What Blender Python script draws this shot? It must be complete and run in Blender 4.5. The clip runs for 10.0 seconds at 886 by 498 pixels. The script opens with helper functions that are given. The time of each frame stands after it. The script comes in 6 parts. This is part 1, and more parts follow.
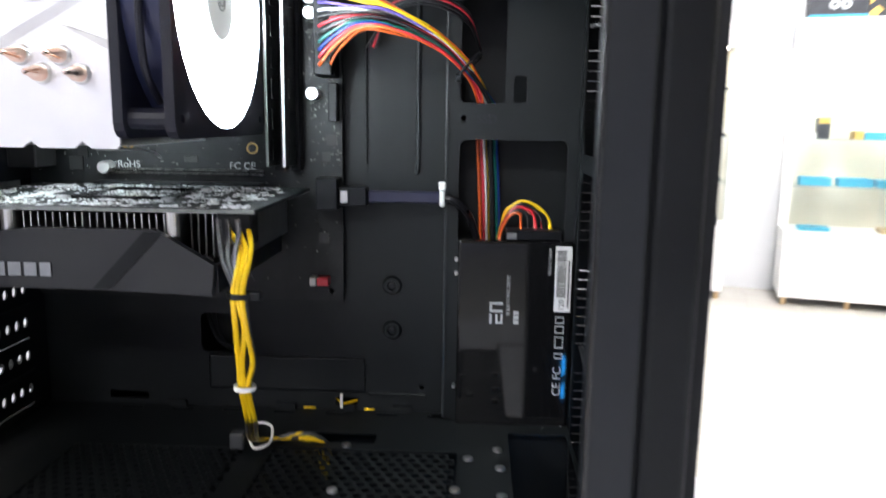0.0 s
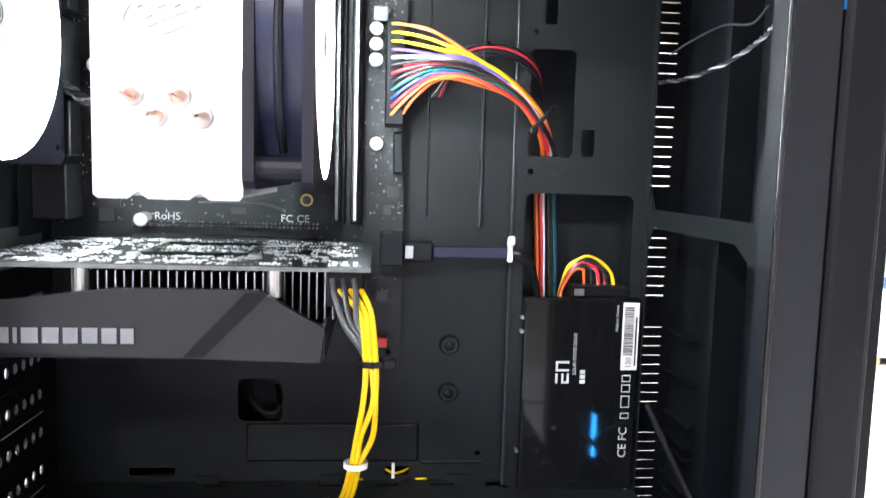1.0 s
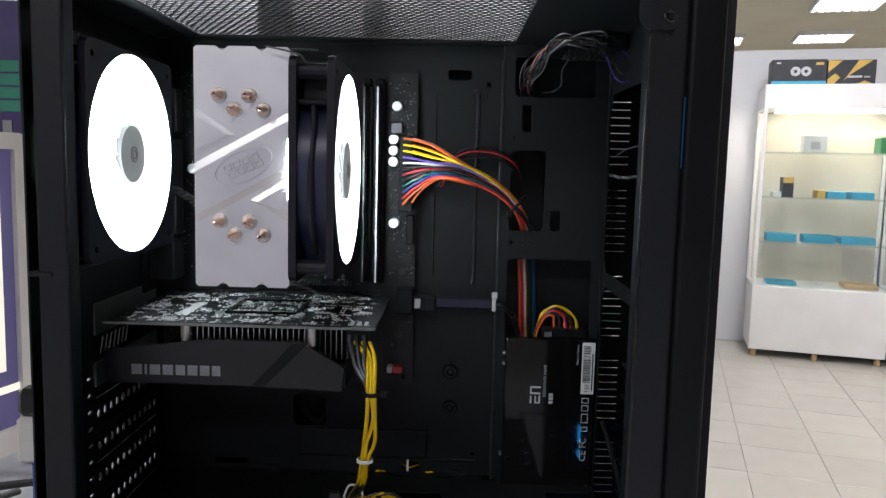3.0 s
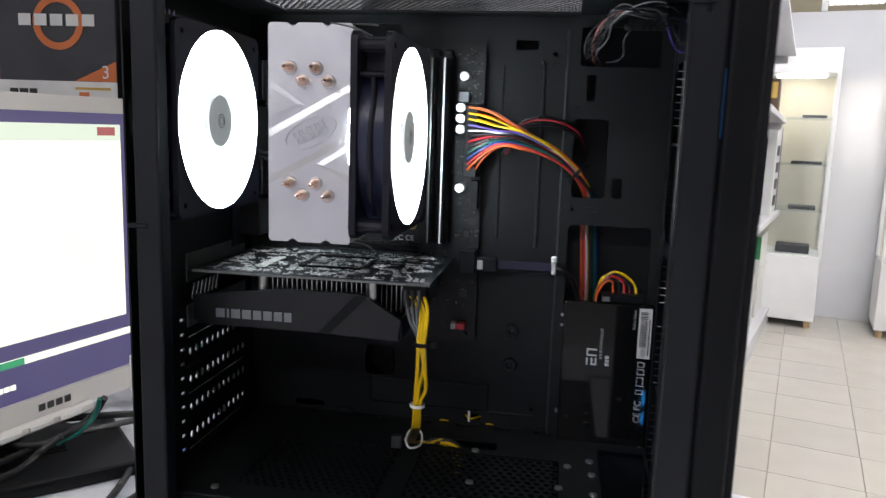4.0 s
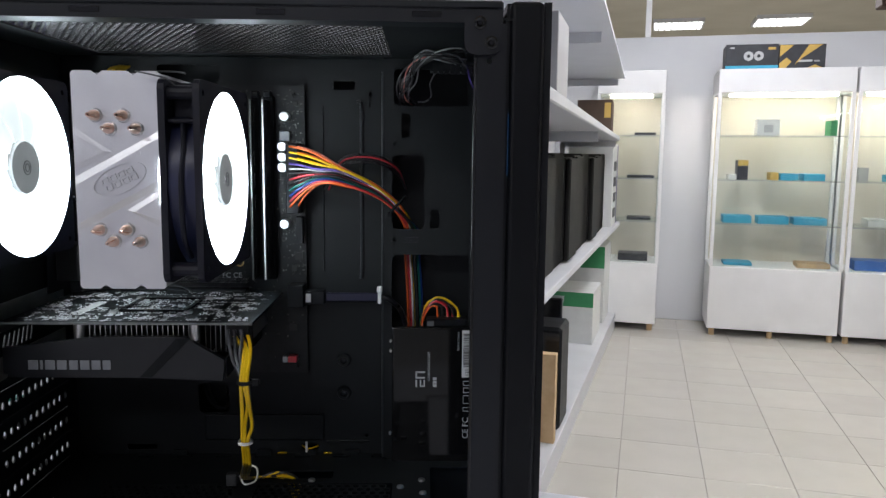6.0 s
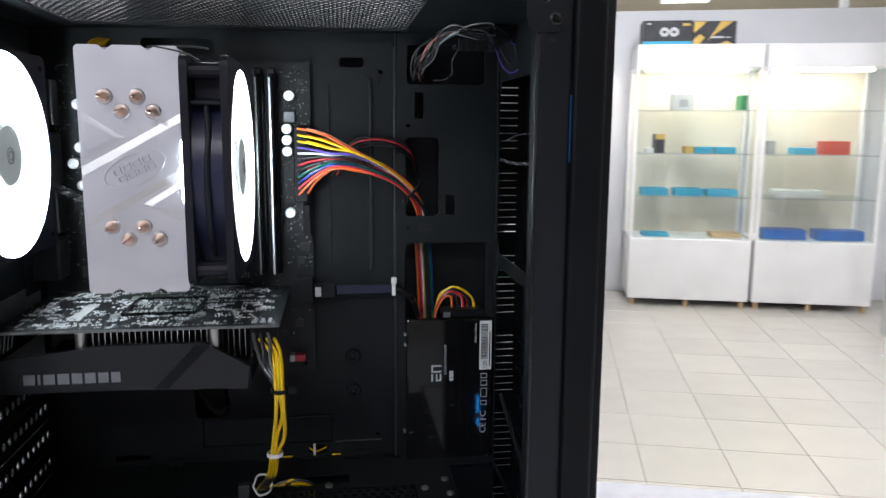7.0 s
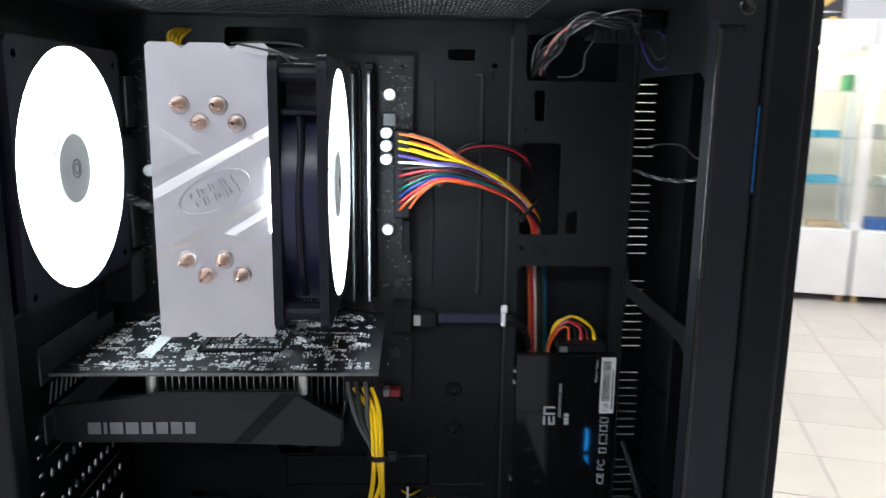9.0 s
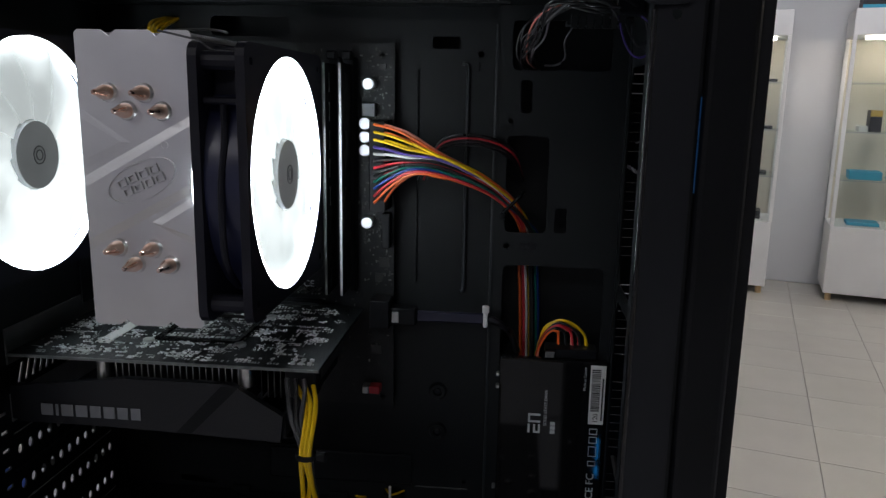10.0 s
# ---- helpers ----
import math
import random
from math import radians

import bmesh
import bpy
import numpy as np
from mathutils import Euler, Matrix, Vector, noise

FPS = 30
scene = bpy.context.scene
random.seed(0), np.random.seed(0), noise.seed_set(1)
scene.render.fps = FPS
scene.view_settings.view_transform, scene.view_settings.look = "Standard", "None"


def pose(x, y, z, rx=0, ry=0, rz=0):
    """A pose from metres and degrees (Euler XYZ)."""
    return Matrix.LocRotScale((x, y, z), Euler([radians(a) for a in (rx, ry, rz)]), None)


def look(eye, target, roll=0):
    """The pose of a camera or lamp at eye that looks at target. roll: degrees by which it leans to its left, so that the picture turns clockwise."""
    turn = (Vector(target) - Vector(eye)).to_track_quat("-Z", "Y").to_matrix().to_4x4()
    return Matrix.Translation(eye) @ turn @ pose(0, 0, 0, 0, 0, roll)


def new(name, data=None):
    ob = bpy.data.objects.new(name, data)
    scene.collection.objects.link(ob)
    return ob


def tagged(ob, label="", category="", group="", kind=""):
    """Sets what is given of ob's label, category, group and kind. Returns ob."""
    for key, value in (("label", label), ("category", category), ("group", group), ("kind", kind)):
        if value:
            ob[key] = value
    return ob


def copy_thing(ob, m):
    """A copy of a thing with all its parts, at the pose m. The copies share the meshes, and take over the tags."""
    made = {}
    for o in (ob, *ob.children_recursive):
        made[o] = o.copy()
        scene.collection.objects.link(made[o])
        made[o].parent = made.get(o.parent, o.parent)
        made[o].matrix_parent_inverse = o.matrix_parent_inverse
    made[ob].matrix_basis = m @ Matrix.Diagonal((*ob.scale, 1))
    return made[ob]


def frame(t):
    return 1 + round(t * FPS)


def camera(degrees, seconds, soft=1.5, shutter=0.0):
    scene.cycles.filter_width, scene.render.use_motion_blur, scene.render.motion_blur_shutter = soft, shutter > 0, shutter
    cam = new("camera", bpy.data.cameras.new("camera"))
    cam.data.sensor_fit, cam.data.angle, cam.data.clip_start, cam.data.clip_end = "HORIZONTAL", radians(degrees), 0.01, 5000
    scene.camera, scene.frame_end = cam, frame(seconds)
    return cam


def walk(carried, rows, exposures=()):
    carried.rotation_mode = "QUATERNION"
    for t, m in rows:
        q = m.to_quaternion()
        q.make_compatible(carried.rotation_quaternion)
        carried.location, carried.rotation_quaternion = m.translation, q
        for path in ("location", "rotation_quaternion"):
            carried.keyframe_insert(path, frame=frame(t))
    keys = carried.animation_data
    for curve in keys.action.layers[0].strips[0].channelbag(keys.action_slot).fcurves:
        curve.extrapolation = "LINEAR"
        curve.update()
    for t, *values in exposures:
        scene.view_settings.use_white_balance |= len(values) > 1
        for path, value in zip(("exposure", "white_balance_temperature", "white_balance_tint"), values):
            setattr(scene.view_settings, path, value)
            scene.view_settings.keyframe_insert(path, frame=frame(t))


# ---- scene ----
cam = camera(61.2, 10.0, soft=1.35, shutter=0.5)
METRES, EYE = 0.79, 1.13
ROWS = [
    (0.0, 0.0, 0.0, 0.0, 0.15, -9.79, -0.84),
    (0.5, -0.0855, 0.0273, -0.0095, -5.82, -5.9, -1.22),
    (1.0, -0.1159, 0.0319, -0.0019, -7.41, -5.75, -1.64),
    (1.5, -0.0988, -0.0505, 0.0474, -4.44, -5.98, -1.44),
    (2.0, -0.0771, -0.1408, 0.0683, -2.62, -5.82, -1.36),
    (3.5, -0.0699, -0.1387, 0.069, -0.63, -7.13, -1.56),
    (4.0, -0.0278, -0.1744, 0.0717, 6.74, -9.04, -1.92),
    (4.5, -0.0008, -0.2086, 0.0704, 6.88, -9.13, -1.68),
    (5.0, 0.0073, -0.1996, 0.0703, 6.9, -9.17, -1.17),
    (5.5, 0.0228, -0.1913, 0.0792, 3.12, -8.84, -1.29),
    (6.0, 0.0094, -0.2015, 0.0879, -3.98, -7.26, -0.59),
    (7.5, -0.1666, -0.0985, 0.1107, -17.24, -9.35, -0.36),
    (8.0, -0.2234, -0.0794, 0.102, -21.5, -9.27, -0.78),
    (8.5, -0.1964, -0.0798, 0.1112, -18.4, -10.48, 0.29),
    (9.0, -0.1012, -0.0433, 0.1154, -4.73, -10.94, -0.77),
    (9.5, -0.0261, -0.0247, 0.117, 2.32, -11.5, -1.32),
    (10.0, -0.0058, -0.0229, 0.1152, 3.23, -11.63, -1.05),
]
EXPOSURES = [(0.0, 1.3, 6580, 11), (0.5, 1.75, 6580, 12), (1.0, 2.15, 6730, 13), (1.5, 1.3, 6880, 14), (2.0, 0.35, 6580, 13), (3.5, -0.15, 6630, 13), (4.5, 0.57, 6580, 12), (5.0, 0.77, 6580, 11), (5.5, 0.5, 6480, 11), (6.0, -0.25, 6430, 12),
             (7.5, 0.4, 6330, 12), (8.0, 0.45, 6130, 12), (8.5, 0.4, 6230, 11), (9.0, 0.35, 6430, 11), (9.5, 0.0, 6530, 12), (10.0, -1.2, 6580, 13)]
PATH = [(t, pose(METRES * x, METRES * y, EYE + METRES * z, 90 + pitch, roll, yaw)) for t, x, y, z, yaw, pitch, roll in ROWS]
PATH += [(6.2, look((0.006, -0.163, 1.200), (0.107, 1.817, 0.937), 0.8)), (7.3, look((-0.106, -0.092, 1.211), (0.400, 1.816, 0.882), 0.3))]
walk(cam, sorted(PATH, key=lambda row: row[0]), EXPOSURES)

# ---------------------------------------------------------------- light
world = bpy.data.worlds.new("world")
scene.world = world
world.use_nodes = True
world.node_tree.nodes["Background"].inputs[0].default_value = (0.75, 0.85, 1.0, 1)
world.node_tree.nodes["Background"].inputs[1].default_value = 0.15

ROOM = pose(0, 0, 0, 0, 0, -19)


def ceiling_lamp(u, v, z, power, size=0.6):
    data = bpy.data.lights.new("ceiling_lamp_light", "AREA")
    data.shape, data.size, data.energy, data.color = "SQUARE", size, power, (0.925, 0.945, 1.0)
    ob = new("ceiling_lamp_light", data)
    ob.matrix_world = ROOM @ pose(u, v, z)


CEILING = 2.9
# the two at v = -2.9 are unseen, added to brighten the cooler plate
LAMP_SPOTS = [(-1.0, 2.4), (1.0, 1.9), (0.6, 3.9), (2.9, 2.6), (-1.0, -2.9), (0.5, -2.9)]
for u, v in LAMP_SPOTS:
    ceiling_lamp(u, v, CEILING - 0.09, 34 if v > 0 else 26)
FAR_LAMPS = [(0.39, 10.2), (1.6, 10.15), (1.5, 8.2), (2.9, 9.2), (0.6, 12.3), (2.2, 12.3)]
for u, v in ((1.0, 7.4), (1.6, 10.4)):
    ceiling_lamp(u, v, CEILING - 0.09, 60)


# ---------------------------------------------------------------- materials
def material(name, c1, c2=None, scale=20.0, rough=0.5, rough2=None, metal=0.0, bump=0.0, bump_scale=200.0, spec=0.5, island=0.0, emit=0.0, emit_color=(1, 1, 1), trans=0.0, piece=0.0, emit_low=None):
    m = bpy.data.materials.new(name)
    m.use_nodes = True
    nt = m.node_tree
    b = nt.nodes["Principled BSDF"]
    c2 = c2 or tuple(min(1, v * 1.25 + 0.003) for v in c1)
    tc = nt.nodes.new("ShaderNodeTexCoord")
    big = nt.nodes.new("ShaderNodeTexNoise")
    big.inputs["Scale"].default_value, big.inputs["Detail"].default_value = scale, 6
    nt.links.new(tc.outputs["Object"], big.inputs["Vector"])
    ramp = nt.nodes.new("ShaderNodeValToRGB")
    ramp.color_ramp.elements[0].position, ramp.color_ramp.elements[1].position = 0.3, 0.7
    ramp.color_ramp.elements[0].color, ramp.color_ramp.elements[1].color = (*c1, 1), (*c2, 1)
    nt.links.new(big.outputs["Fac"], ramp.inputs["Fac"])
    colour = ramp.outputs["Color"]
    if island or piece:
        hsv = nt.nodes.new("ShaderNodeHueSaturation")
        src = nt.nodes.new("ShaderNodeNewGeometry") if island else nt.nodes.new("ShaderNodeObjectInfo")
        mul = nt.nodes.new("ShaderNodeMapRange")
        amount = island or piece
        mul.inputs["To Min"].default_value, mul.inputs["To Max"].default_value = 1 - amount, 1 + amount
        nt.links.new(src.outputs["Random Per Island" if island else "Random"], mul.inputs["Value"])
        nt.links.new(mul.outputs[0], hsv.inputs["Value"])
        nt.links.new(colour, hsv.inputs["Color"])
        colour = hsv.outputs["Color"]
    nt.links.new(colour, b.inputs["Base Color"])
    mr = nt.nodes.new("ShaderNodeMapRange")
    mr.inputs["To Min"].default_value = rough
    mr.inputs["To Max"].default_value = rough2 if rough2 is not None else min(1, rough * 1.35)
    fine = nt.nodes.new("ShaderNodeTexNoise")
    fine.inputs["Scale"].default_value, fine.inputs["Detail"].default_value = bump_scale, 3
    nt.links.new(tc.outputs["Object"], fine.inputs["Vector"])
    nt.links.new(big.outputs["Fac"], mr.inputs["Value"])
    nt.links.new(mr.outputs[0], b.inputs["Roughness"])
    if bump:
        bn = nt.nodes.new("ShaderNodeBump")
        bn.inputs["Strength"].default_value, bn.inputs["Distance"].default_value = bump, 0.0006
        nt.links.new(fine.outputs["Fac"], bn.inputs["Height"])
        nt.links.new(bn.outputs["Normal"], b.inputs["Normal"])
    b.inputs["Metallic"].default_value = metal
    b.inputs["Specular IOR Level"].default_value = spec
    b.inputs["Transmission Weight"].default_value = trans
    if emit:
        b.inputs["Emission Color"].default_value = (*emit_color, 1)
        b.inputs["Emission Strength"].default_value = emit
        if emit_low is not None:
            er = nt.nodes.new("ShaderNodeMapRange")
            er.inputs["From Min"].default_value, er.inputs["From Max"].default_value = 0.4, 0.64
            er.inputs["To Min"].default_value, er.inputs["To Max"].default_value = emit_low, emit
            nt.links.new(big.outputs["Fac"], er.inputs["Value"])
            nt.links.new(er.outputs[0], b.inputs["Emission Strength"])
    return m


M_STEEL = material("black_powder_coat", (0.0042, 0.0057, 0.0066), (0.0068, 0.0089, 0.0102), 14, 0.42, 0.56, spec=0.31, bump=0.12, bump_scale=1400)
M_FRAME = material("black_frame_coat", (0.0062, 0.0076, 0.0108), (0.0095, 0.0113, 0.0155), 9, 0.36, 0.48, spec=0.34, bump=0.1, bump_scale=1500)
# lighter coat on ridge and bend, a painted highlight of the fan light
M_BEND = material("lit_bend_coat", (0.016, 0.019, 0.021), (0.026, 0.03, 0.032), 30, 0.26, 0.36, spec=0.5)
M_PLASTIC = material("black_plastic", (0.0034, 0.0041, 0.0055), (0.0055, 0.0063, 0.0082), 18, 0.34, 0.5, spec=0.22, bump=0.08, bump_scale=900)
M_FANBLACK = material("fan_black_plastic", (0.006, 0.0066, 0.0135), (0.009, 0.0098, 0.02), 25, 0.42, 0.55, spec=0.35)
# black fan plastic with the blue-violet light on it put into the colour
M_DUCT = material("violet_lit_duct_plastic", (0.015, 0.019, 0.055), (0.023, 0.028, 0.078), 25, 0.26, 0.36, spec=0.55)
M_TOWER = material("tower_black_plastic", (0.01, 0.0098, 0.0096), (0.017, 0.0165, 0.016), 9, 0.55, 0.7, spec=0.2)
M_GLOSS = material("glossy_black", (0.006, 0.006, 0.007), (0.01, 0.01, 0.011), 12, 0.12, 0.22)
M_SSD = material("drive_black", (0.005, 0.005, 0.0055), (0.0075, 0.0075, 0.008), 16, 0.05, 0.09, spec=0.32)
M_PCB = material("black_board", (0.004, 0.005, 0.0058), (0.01, 0.012, 0.013), 160, 0.4, 0.55, spec=0.35, bump=0.3, bump_scale=1500)
M_CARD = material("card_board", (0.003, 0.005, 0.0062), (0.009, 0.012, 0.0135), 260, 0.38, 0.54, spec=0.32, bump=0.3, bump_scale=1800)
M_CHIP = material("chip_black", (0.012, 0.012, 0.013), (0.022, 0.022, 0.023), 60, 0.35, island=0.6)
M_CHOKE = material("ferrite_grey", (0.03, 0.032, 0.036), (0.05, 0.053, 0.058), 90, 0.4, bump=0.2, bump_scale=900)
M_CLIPSTEEL = material("dull_clip_steel", (0.12, 0.125, 0.13), (0.18, 0.185, 0.19), 90, 0.35, metal=0.6)
M_EDGE = material("cut_board_edge", (0.11, 0.125, 0.12), (0.2, 0.215, 0.205), 220, 0.45, bump=0.3, bump_scale=900)
M_SMD = material("small_parts", (0.035, 0.035, 0.034), (0.18, 0.18, 0.172), 300, 0.35, metal=0.5, island=0.9)
M_SOLDER = material("solder_and_print", (0.6, 0.63, 0.64), (0.85, 0.87, 0.87), 300, 0.3, island=0.35)
M_CAP = material("capacitor_top", (0.75, 0.76, 0.77), (0.85, 0.85, 0.86), 80, 0.28, metal=0.8)
M_ALU = material("brushed_aluminium", (0.76, 0.76, 0.765), (0.84, 0.84, 0.845), 30, 0.32, 0.43, metal=1.0, bump=0.05, bump_scale=600)
M_FIN = material("heatsink_fin", (0.4, 0.4, 0.4), (0.52, 0.52, 0.52), 60, 0.3, metal=1.0)
M_COPPER = material("nickelled_copper", (0.82, 0.5, 0.38), (0.93, 0.76, 0.68), 160, 0.1, 0.2, metal=1.0)
M_GILT = material("gilt_pad", (0.5, 0.33, 0.12), (0.6, 0.42, 0.18), 120, 0.3, metal=0.8)
M_SCREW = material("screw_steel", (0.55, 0.55, 0.54), (0.7, 0.7, 0.69), 80, 0.3, metal=1.0)
M_WHITE = material("white_plastic", (0.72, 0.72, 0.71), (0.8, 0.8, 0.79), 30, 0.4)
M_LABEL = material("white_label", (0.7, 0.7, 0.69), (0.78, 0.78, 0.77), 60, 0.5)
M_INK = material("black_ink", (0.02, 0.02, 0.02), (0.03, 0.03, 0.03), 60, 0.5)
M_PRINT = material("light_print", (0.45, 0.46, 0.47), (0.55, 0.56, 0.57), 60, 0.4)
M_SILVERPRINT = material("silver_print", (0.2, 0.21, 0.23), (0.27, 0.28, 0.3), 60, 0.35, metal=0.3)
M_SHROUD = material("card_shroud", (0.0044, 0.0056, 0.0084), (0.0068, 0.0082, 0.0115), 12, 0.42, 0.54, bump=0.08, bump_scale=1200)
M_BLADE = material("frosted_lit_blade", (0.1, 0.105, 0.105), (0.13, 0.135, 0.135), 15, 0.5, emit=3.2, emit_color=(0.86, 0.97, 0.97), emit_low=1.1)
M_GLOWRING = material("lit_fan_ring", (0.8, 0.82, 0.83), (0.85, 0.86, 0.87), 14, 0.4, emit=62.0, emit_color=(0.8, 0.93, 1.0))
# faint emission stands in for the light that falls on the hub cap
M_HUB = material("glowing_hub_sticker", (0.16, 0.17, 0.17), (0.22, 0.23, 0.23), 40, 0.4, emit=0.16, emit_color=(0.9, 1, 1))
M_HUBDARK = material("fan_hub_dark", (0.1, 0.105, 0.11), (0.14, 0.145, 0.15), 60, 0.4)


def wire_material(name, c):
    return material("wire_" + name, tuple(v * 0.85 for v in c), c, 60, 0.24, 0.34)


W = {n: wire_material(n, c) for n, c in dict(
    orange=(0.78, 0.13, 0.025), yellow=(0.85, 0.55, 0.01), purple=(0.1, 0.06, 0.34), grey=(0.4, 0.4, 0.42), white=(0.7, 0.7, 0.7),
    black=(0.012, 0.012, 0.014), red=(0.6, 0.03, 0.045), green=(0.005, 0.14, 0.11), blue=(0.015, 0.05, 0.3), deepgrey=(0.05, 0.05, 0.055), salmon=(0.75, 0.25, 0.2)).items()}

M_WALL = material("painted_wall", (0.62, 0.63, 0.66), (0.68, 0.69, 0.72), 1.5, 0.7, bump=0.1, bump_scale=80)
# tint chosen for the bluish reflection it gives on the cooler plate
M_LILAC = material("lilac_tint_wall", (0.6, 0.62, 0.8), (0.66, 0.68, 0.86), 1.5, 0.7, bump=0.1, bump_scale=80)
M_CEIL = material("ceiling_panel", (0.6, 0.55, 0.42), (0.66, 0.61, 0.48), 2, 0.8)
M_TILE = material("cream_floor_tile", (0.49, 0.47, 0.43), (0.515, 0.495, 0.455), 6, 0.2, 0.26, piece=0.035)
M_GROUT = material("floor_grout", (0.27, 0.26, 0.24), (0.33, 0.32, 0.3), 30, 0.8)
M_LAMINATE = material("white_laminate", (0.78, 0.78, 0.79), (0.84, 0.84, 0.85), 5, 0.35)
M_BEIGE = material("beige_back_panel", (0.63, 0.585, 0.5), (0.69, 0.645, 0.56), 4, 0.6)
M_GREY = material("grey_laminate", (0.36, 0.36, 0.37), (0.42, 0.42, 0.43), 5, 0.4)
M_BLUE = material("blue_laminate", (0.03, 0.13, 0.45), (0.04, 0.16, 0.5), 5, 0.35)
M_SHELF = material("shelf_white_metal", (0.52, 0.53, 0.56), (0.58, 0.59, 0.62), 6, 0.4)
M_DESK = material("desk_laminate", (0.62, 0.63, 0.7), (0.72, 0.73, 0.79), 60, 0.4, bump=0.2, bump_scale=300)
M_DARKBOX = material("dark_carton", (0.02, 0.022, 0.028), (0.035, 0.037, 0.045), 20, 0.45)
M_CYAN = material("cyan_carton", (0.03, 0.32, 0.5), (0.05, 0.38, 0.56), 20, 0.5)
M_GREENBOX = material("green_carton", (0.03, 0.2, 0.08), (0.04, 0.25, 0.1), 20, 0.5)
M_WHITEBOX = material("white_carton", (0.6, 0.61, 0.6), (0.66, 0.67, 0.66), 20, 0.55)
M_ORANGEBOX = material("orange_carton", (0.6, 0.14, 0.03), (0.66, 0.18, 0.05), 20, 0.5)
M_GOLDBOX = material("gold_carton", (0.55, 0.36, 0.08), (0.6, 0.4, 0.1), 20, 0.5)
M_PURPLEBOX = material("purple_carton", (0.03, 0.03, 0.09), (0.09, 0.06, 0.22), 8, 0.4)
M_TEAL = material("teal_print", (0.03, 0.25, 0.15), (0.05, 0.32, 0.22), 20, 0.5)
M_REDBOX = material("red_carton", (0.55, 0.05, 0.04), (0.62, 0.07, 0.05), 20, 0.5)
M_WOOD = material("pale_wood", (0.5, 0.34, 0.18), (0.6, 0.43, 0.25), 25, 0.55)
M_BROWN = material("dark_brown_wood", (0.07, 0.045, 0.03), (0.11, 0.07, 0.05), 12, 0.6)
M_BEZEL = material("monitor_silver", (0.62, 0.6, 0.58), (0.68, 0.66, 0.64), 12, 0.4)
M_RUBBER = material("black_rubber", (0.004, 0.004, 0.0046), (0.008, 0.008, 0.009), 40, 0.34, 0.46)
M_BLUECABLE = material("blue_cable", (0.02, 0.06, 0.28), (0.03, 0.08, 0.34), 40, 0.4)
M_LAMPGLOW = material("lamp_diffuser", (0.8, 0.8, 0.8), (0.85, 0.85, 0.85), 20, 0.5, emit=6.0, emit_color=(1, 0.98, 0.94))
M_SPOT = material("spot_lamp_glow", (0.8, 0.8, 0.8), (0.85, 0.85, 0.85), 20, 0.5, emit=90.0, emit_color=(1, 0.9, 0.74))
# strip added under the cabinet headers to brighten the shelves
M_CABINETFILL = material("glow_strip", (0.8, 0.8, 0.8), (0.85, 0.85, 0.85), 20, 0.5, emit=20.0, emit_color=(1, 0.93, 0.8))
M_SCREENW = material("screen_white", (0.1, 0.1, 0.1), (0.1, 0.1, 0.1), 20, 0.3, emit=1.0, emit_color=(1.0, 1.0, 0.86))
M_SCREENT = material("screen_title", (0.1, 0.1, 0.1), (0.1, 0.1, 0.1), 20, 0.3, emit=0.8, emit_color=(0.86, 1.0, 0.82))
M_SCREENP = material("screen_purple", (0.03, 0.03, 0.05), (0.03, 0.03, 0.05), 20, 0.3, emit=0.2, emit_color=(0.3, 0.25, 0.7))
M_SCREENG = material("screen_green", (0.03, 0.03, 0.03), (0.03, 0.03, 0.03), 20, 0.3, emit=0.5, emit_color=(0.05, 0.65, 0.28))
M_SCREENR = material("screen_red", (0.03, 0.03, 0.03), (0.03, 0.03, 0.03), 20, 0.3, emit=0.5, emit_color=(0.75, 0.2, 0.2))
M_LEDDEEP = material("blue_led", (0.02, 0.05, 0.2), (0.02, 0.05, 0.2), 20, 0.3, emit=22.0, emit_color=(0.02, 0.35, 1.0))
# faint glow painted for the LED's reflection on the front panel edge
M_EDGEREFLECT = material("edge_reflection_blue", (0.004, 0.007, 0.01), (0.004, 0.007, 0.01), 20, 0.3, emit=0.1, emit_color=(0.03, 0.32, 0.9))


def glass_material():
    m = bpy.data.materials.new("clear_glass")
    m.use_nodes = True
    nt = m.node_tree
    nt.nodes.remove(nt.nodes["Principled BSDF"])
    out = nt.nodes["Material Output"]
    mix, tr, gl = (nt.nodes.new("ShaderNode" + k) for k in ("MixShader", "BsdfTransparent", "BsdfGlossy"))
    tr.inputs[0].default_value = (0.93, 0.96, 0.95, 1)
    gl.inputs["Roughness"].default_value = 0.03
    mix.inputs[0].default_value = 0.05
    nt.links.new(tr.outputs[0], mix.inputs[1])
    nt.links.new(gl.outputs[0], mix.inputs[2])
    nt.links.new(mix.outputs[0], out.inputs["Surface"])
    return m


M_GLASS = glass_material()


# ---------------------------------------------------------------- building tools
def thing(name, base, label, category, group="", place=None, kind=""):
    """An Empty at its base, in the frame of place; its parts are given in that frame."""
    ob = new(name)
    ob.empty_display_size = 0.02
    place = place or STANDING["at"]
    ob.matrix_basis = place @ Matrix.Translation(base)
    tagged(ob, label, category, group, kind)
    FRAMES[ob.name] = place
    return ob


FRAMES = {}
WORLDS = {}
STANDING = {"at": Matrix.Identity(4)}


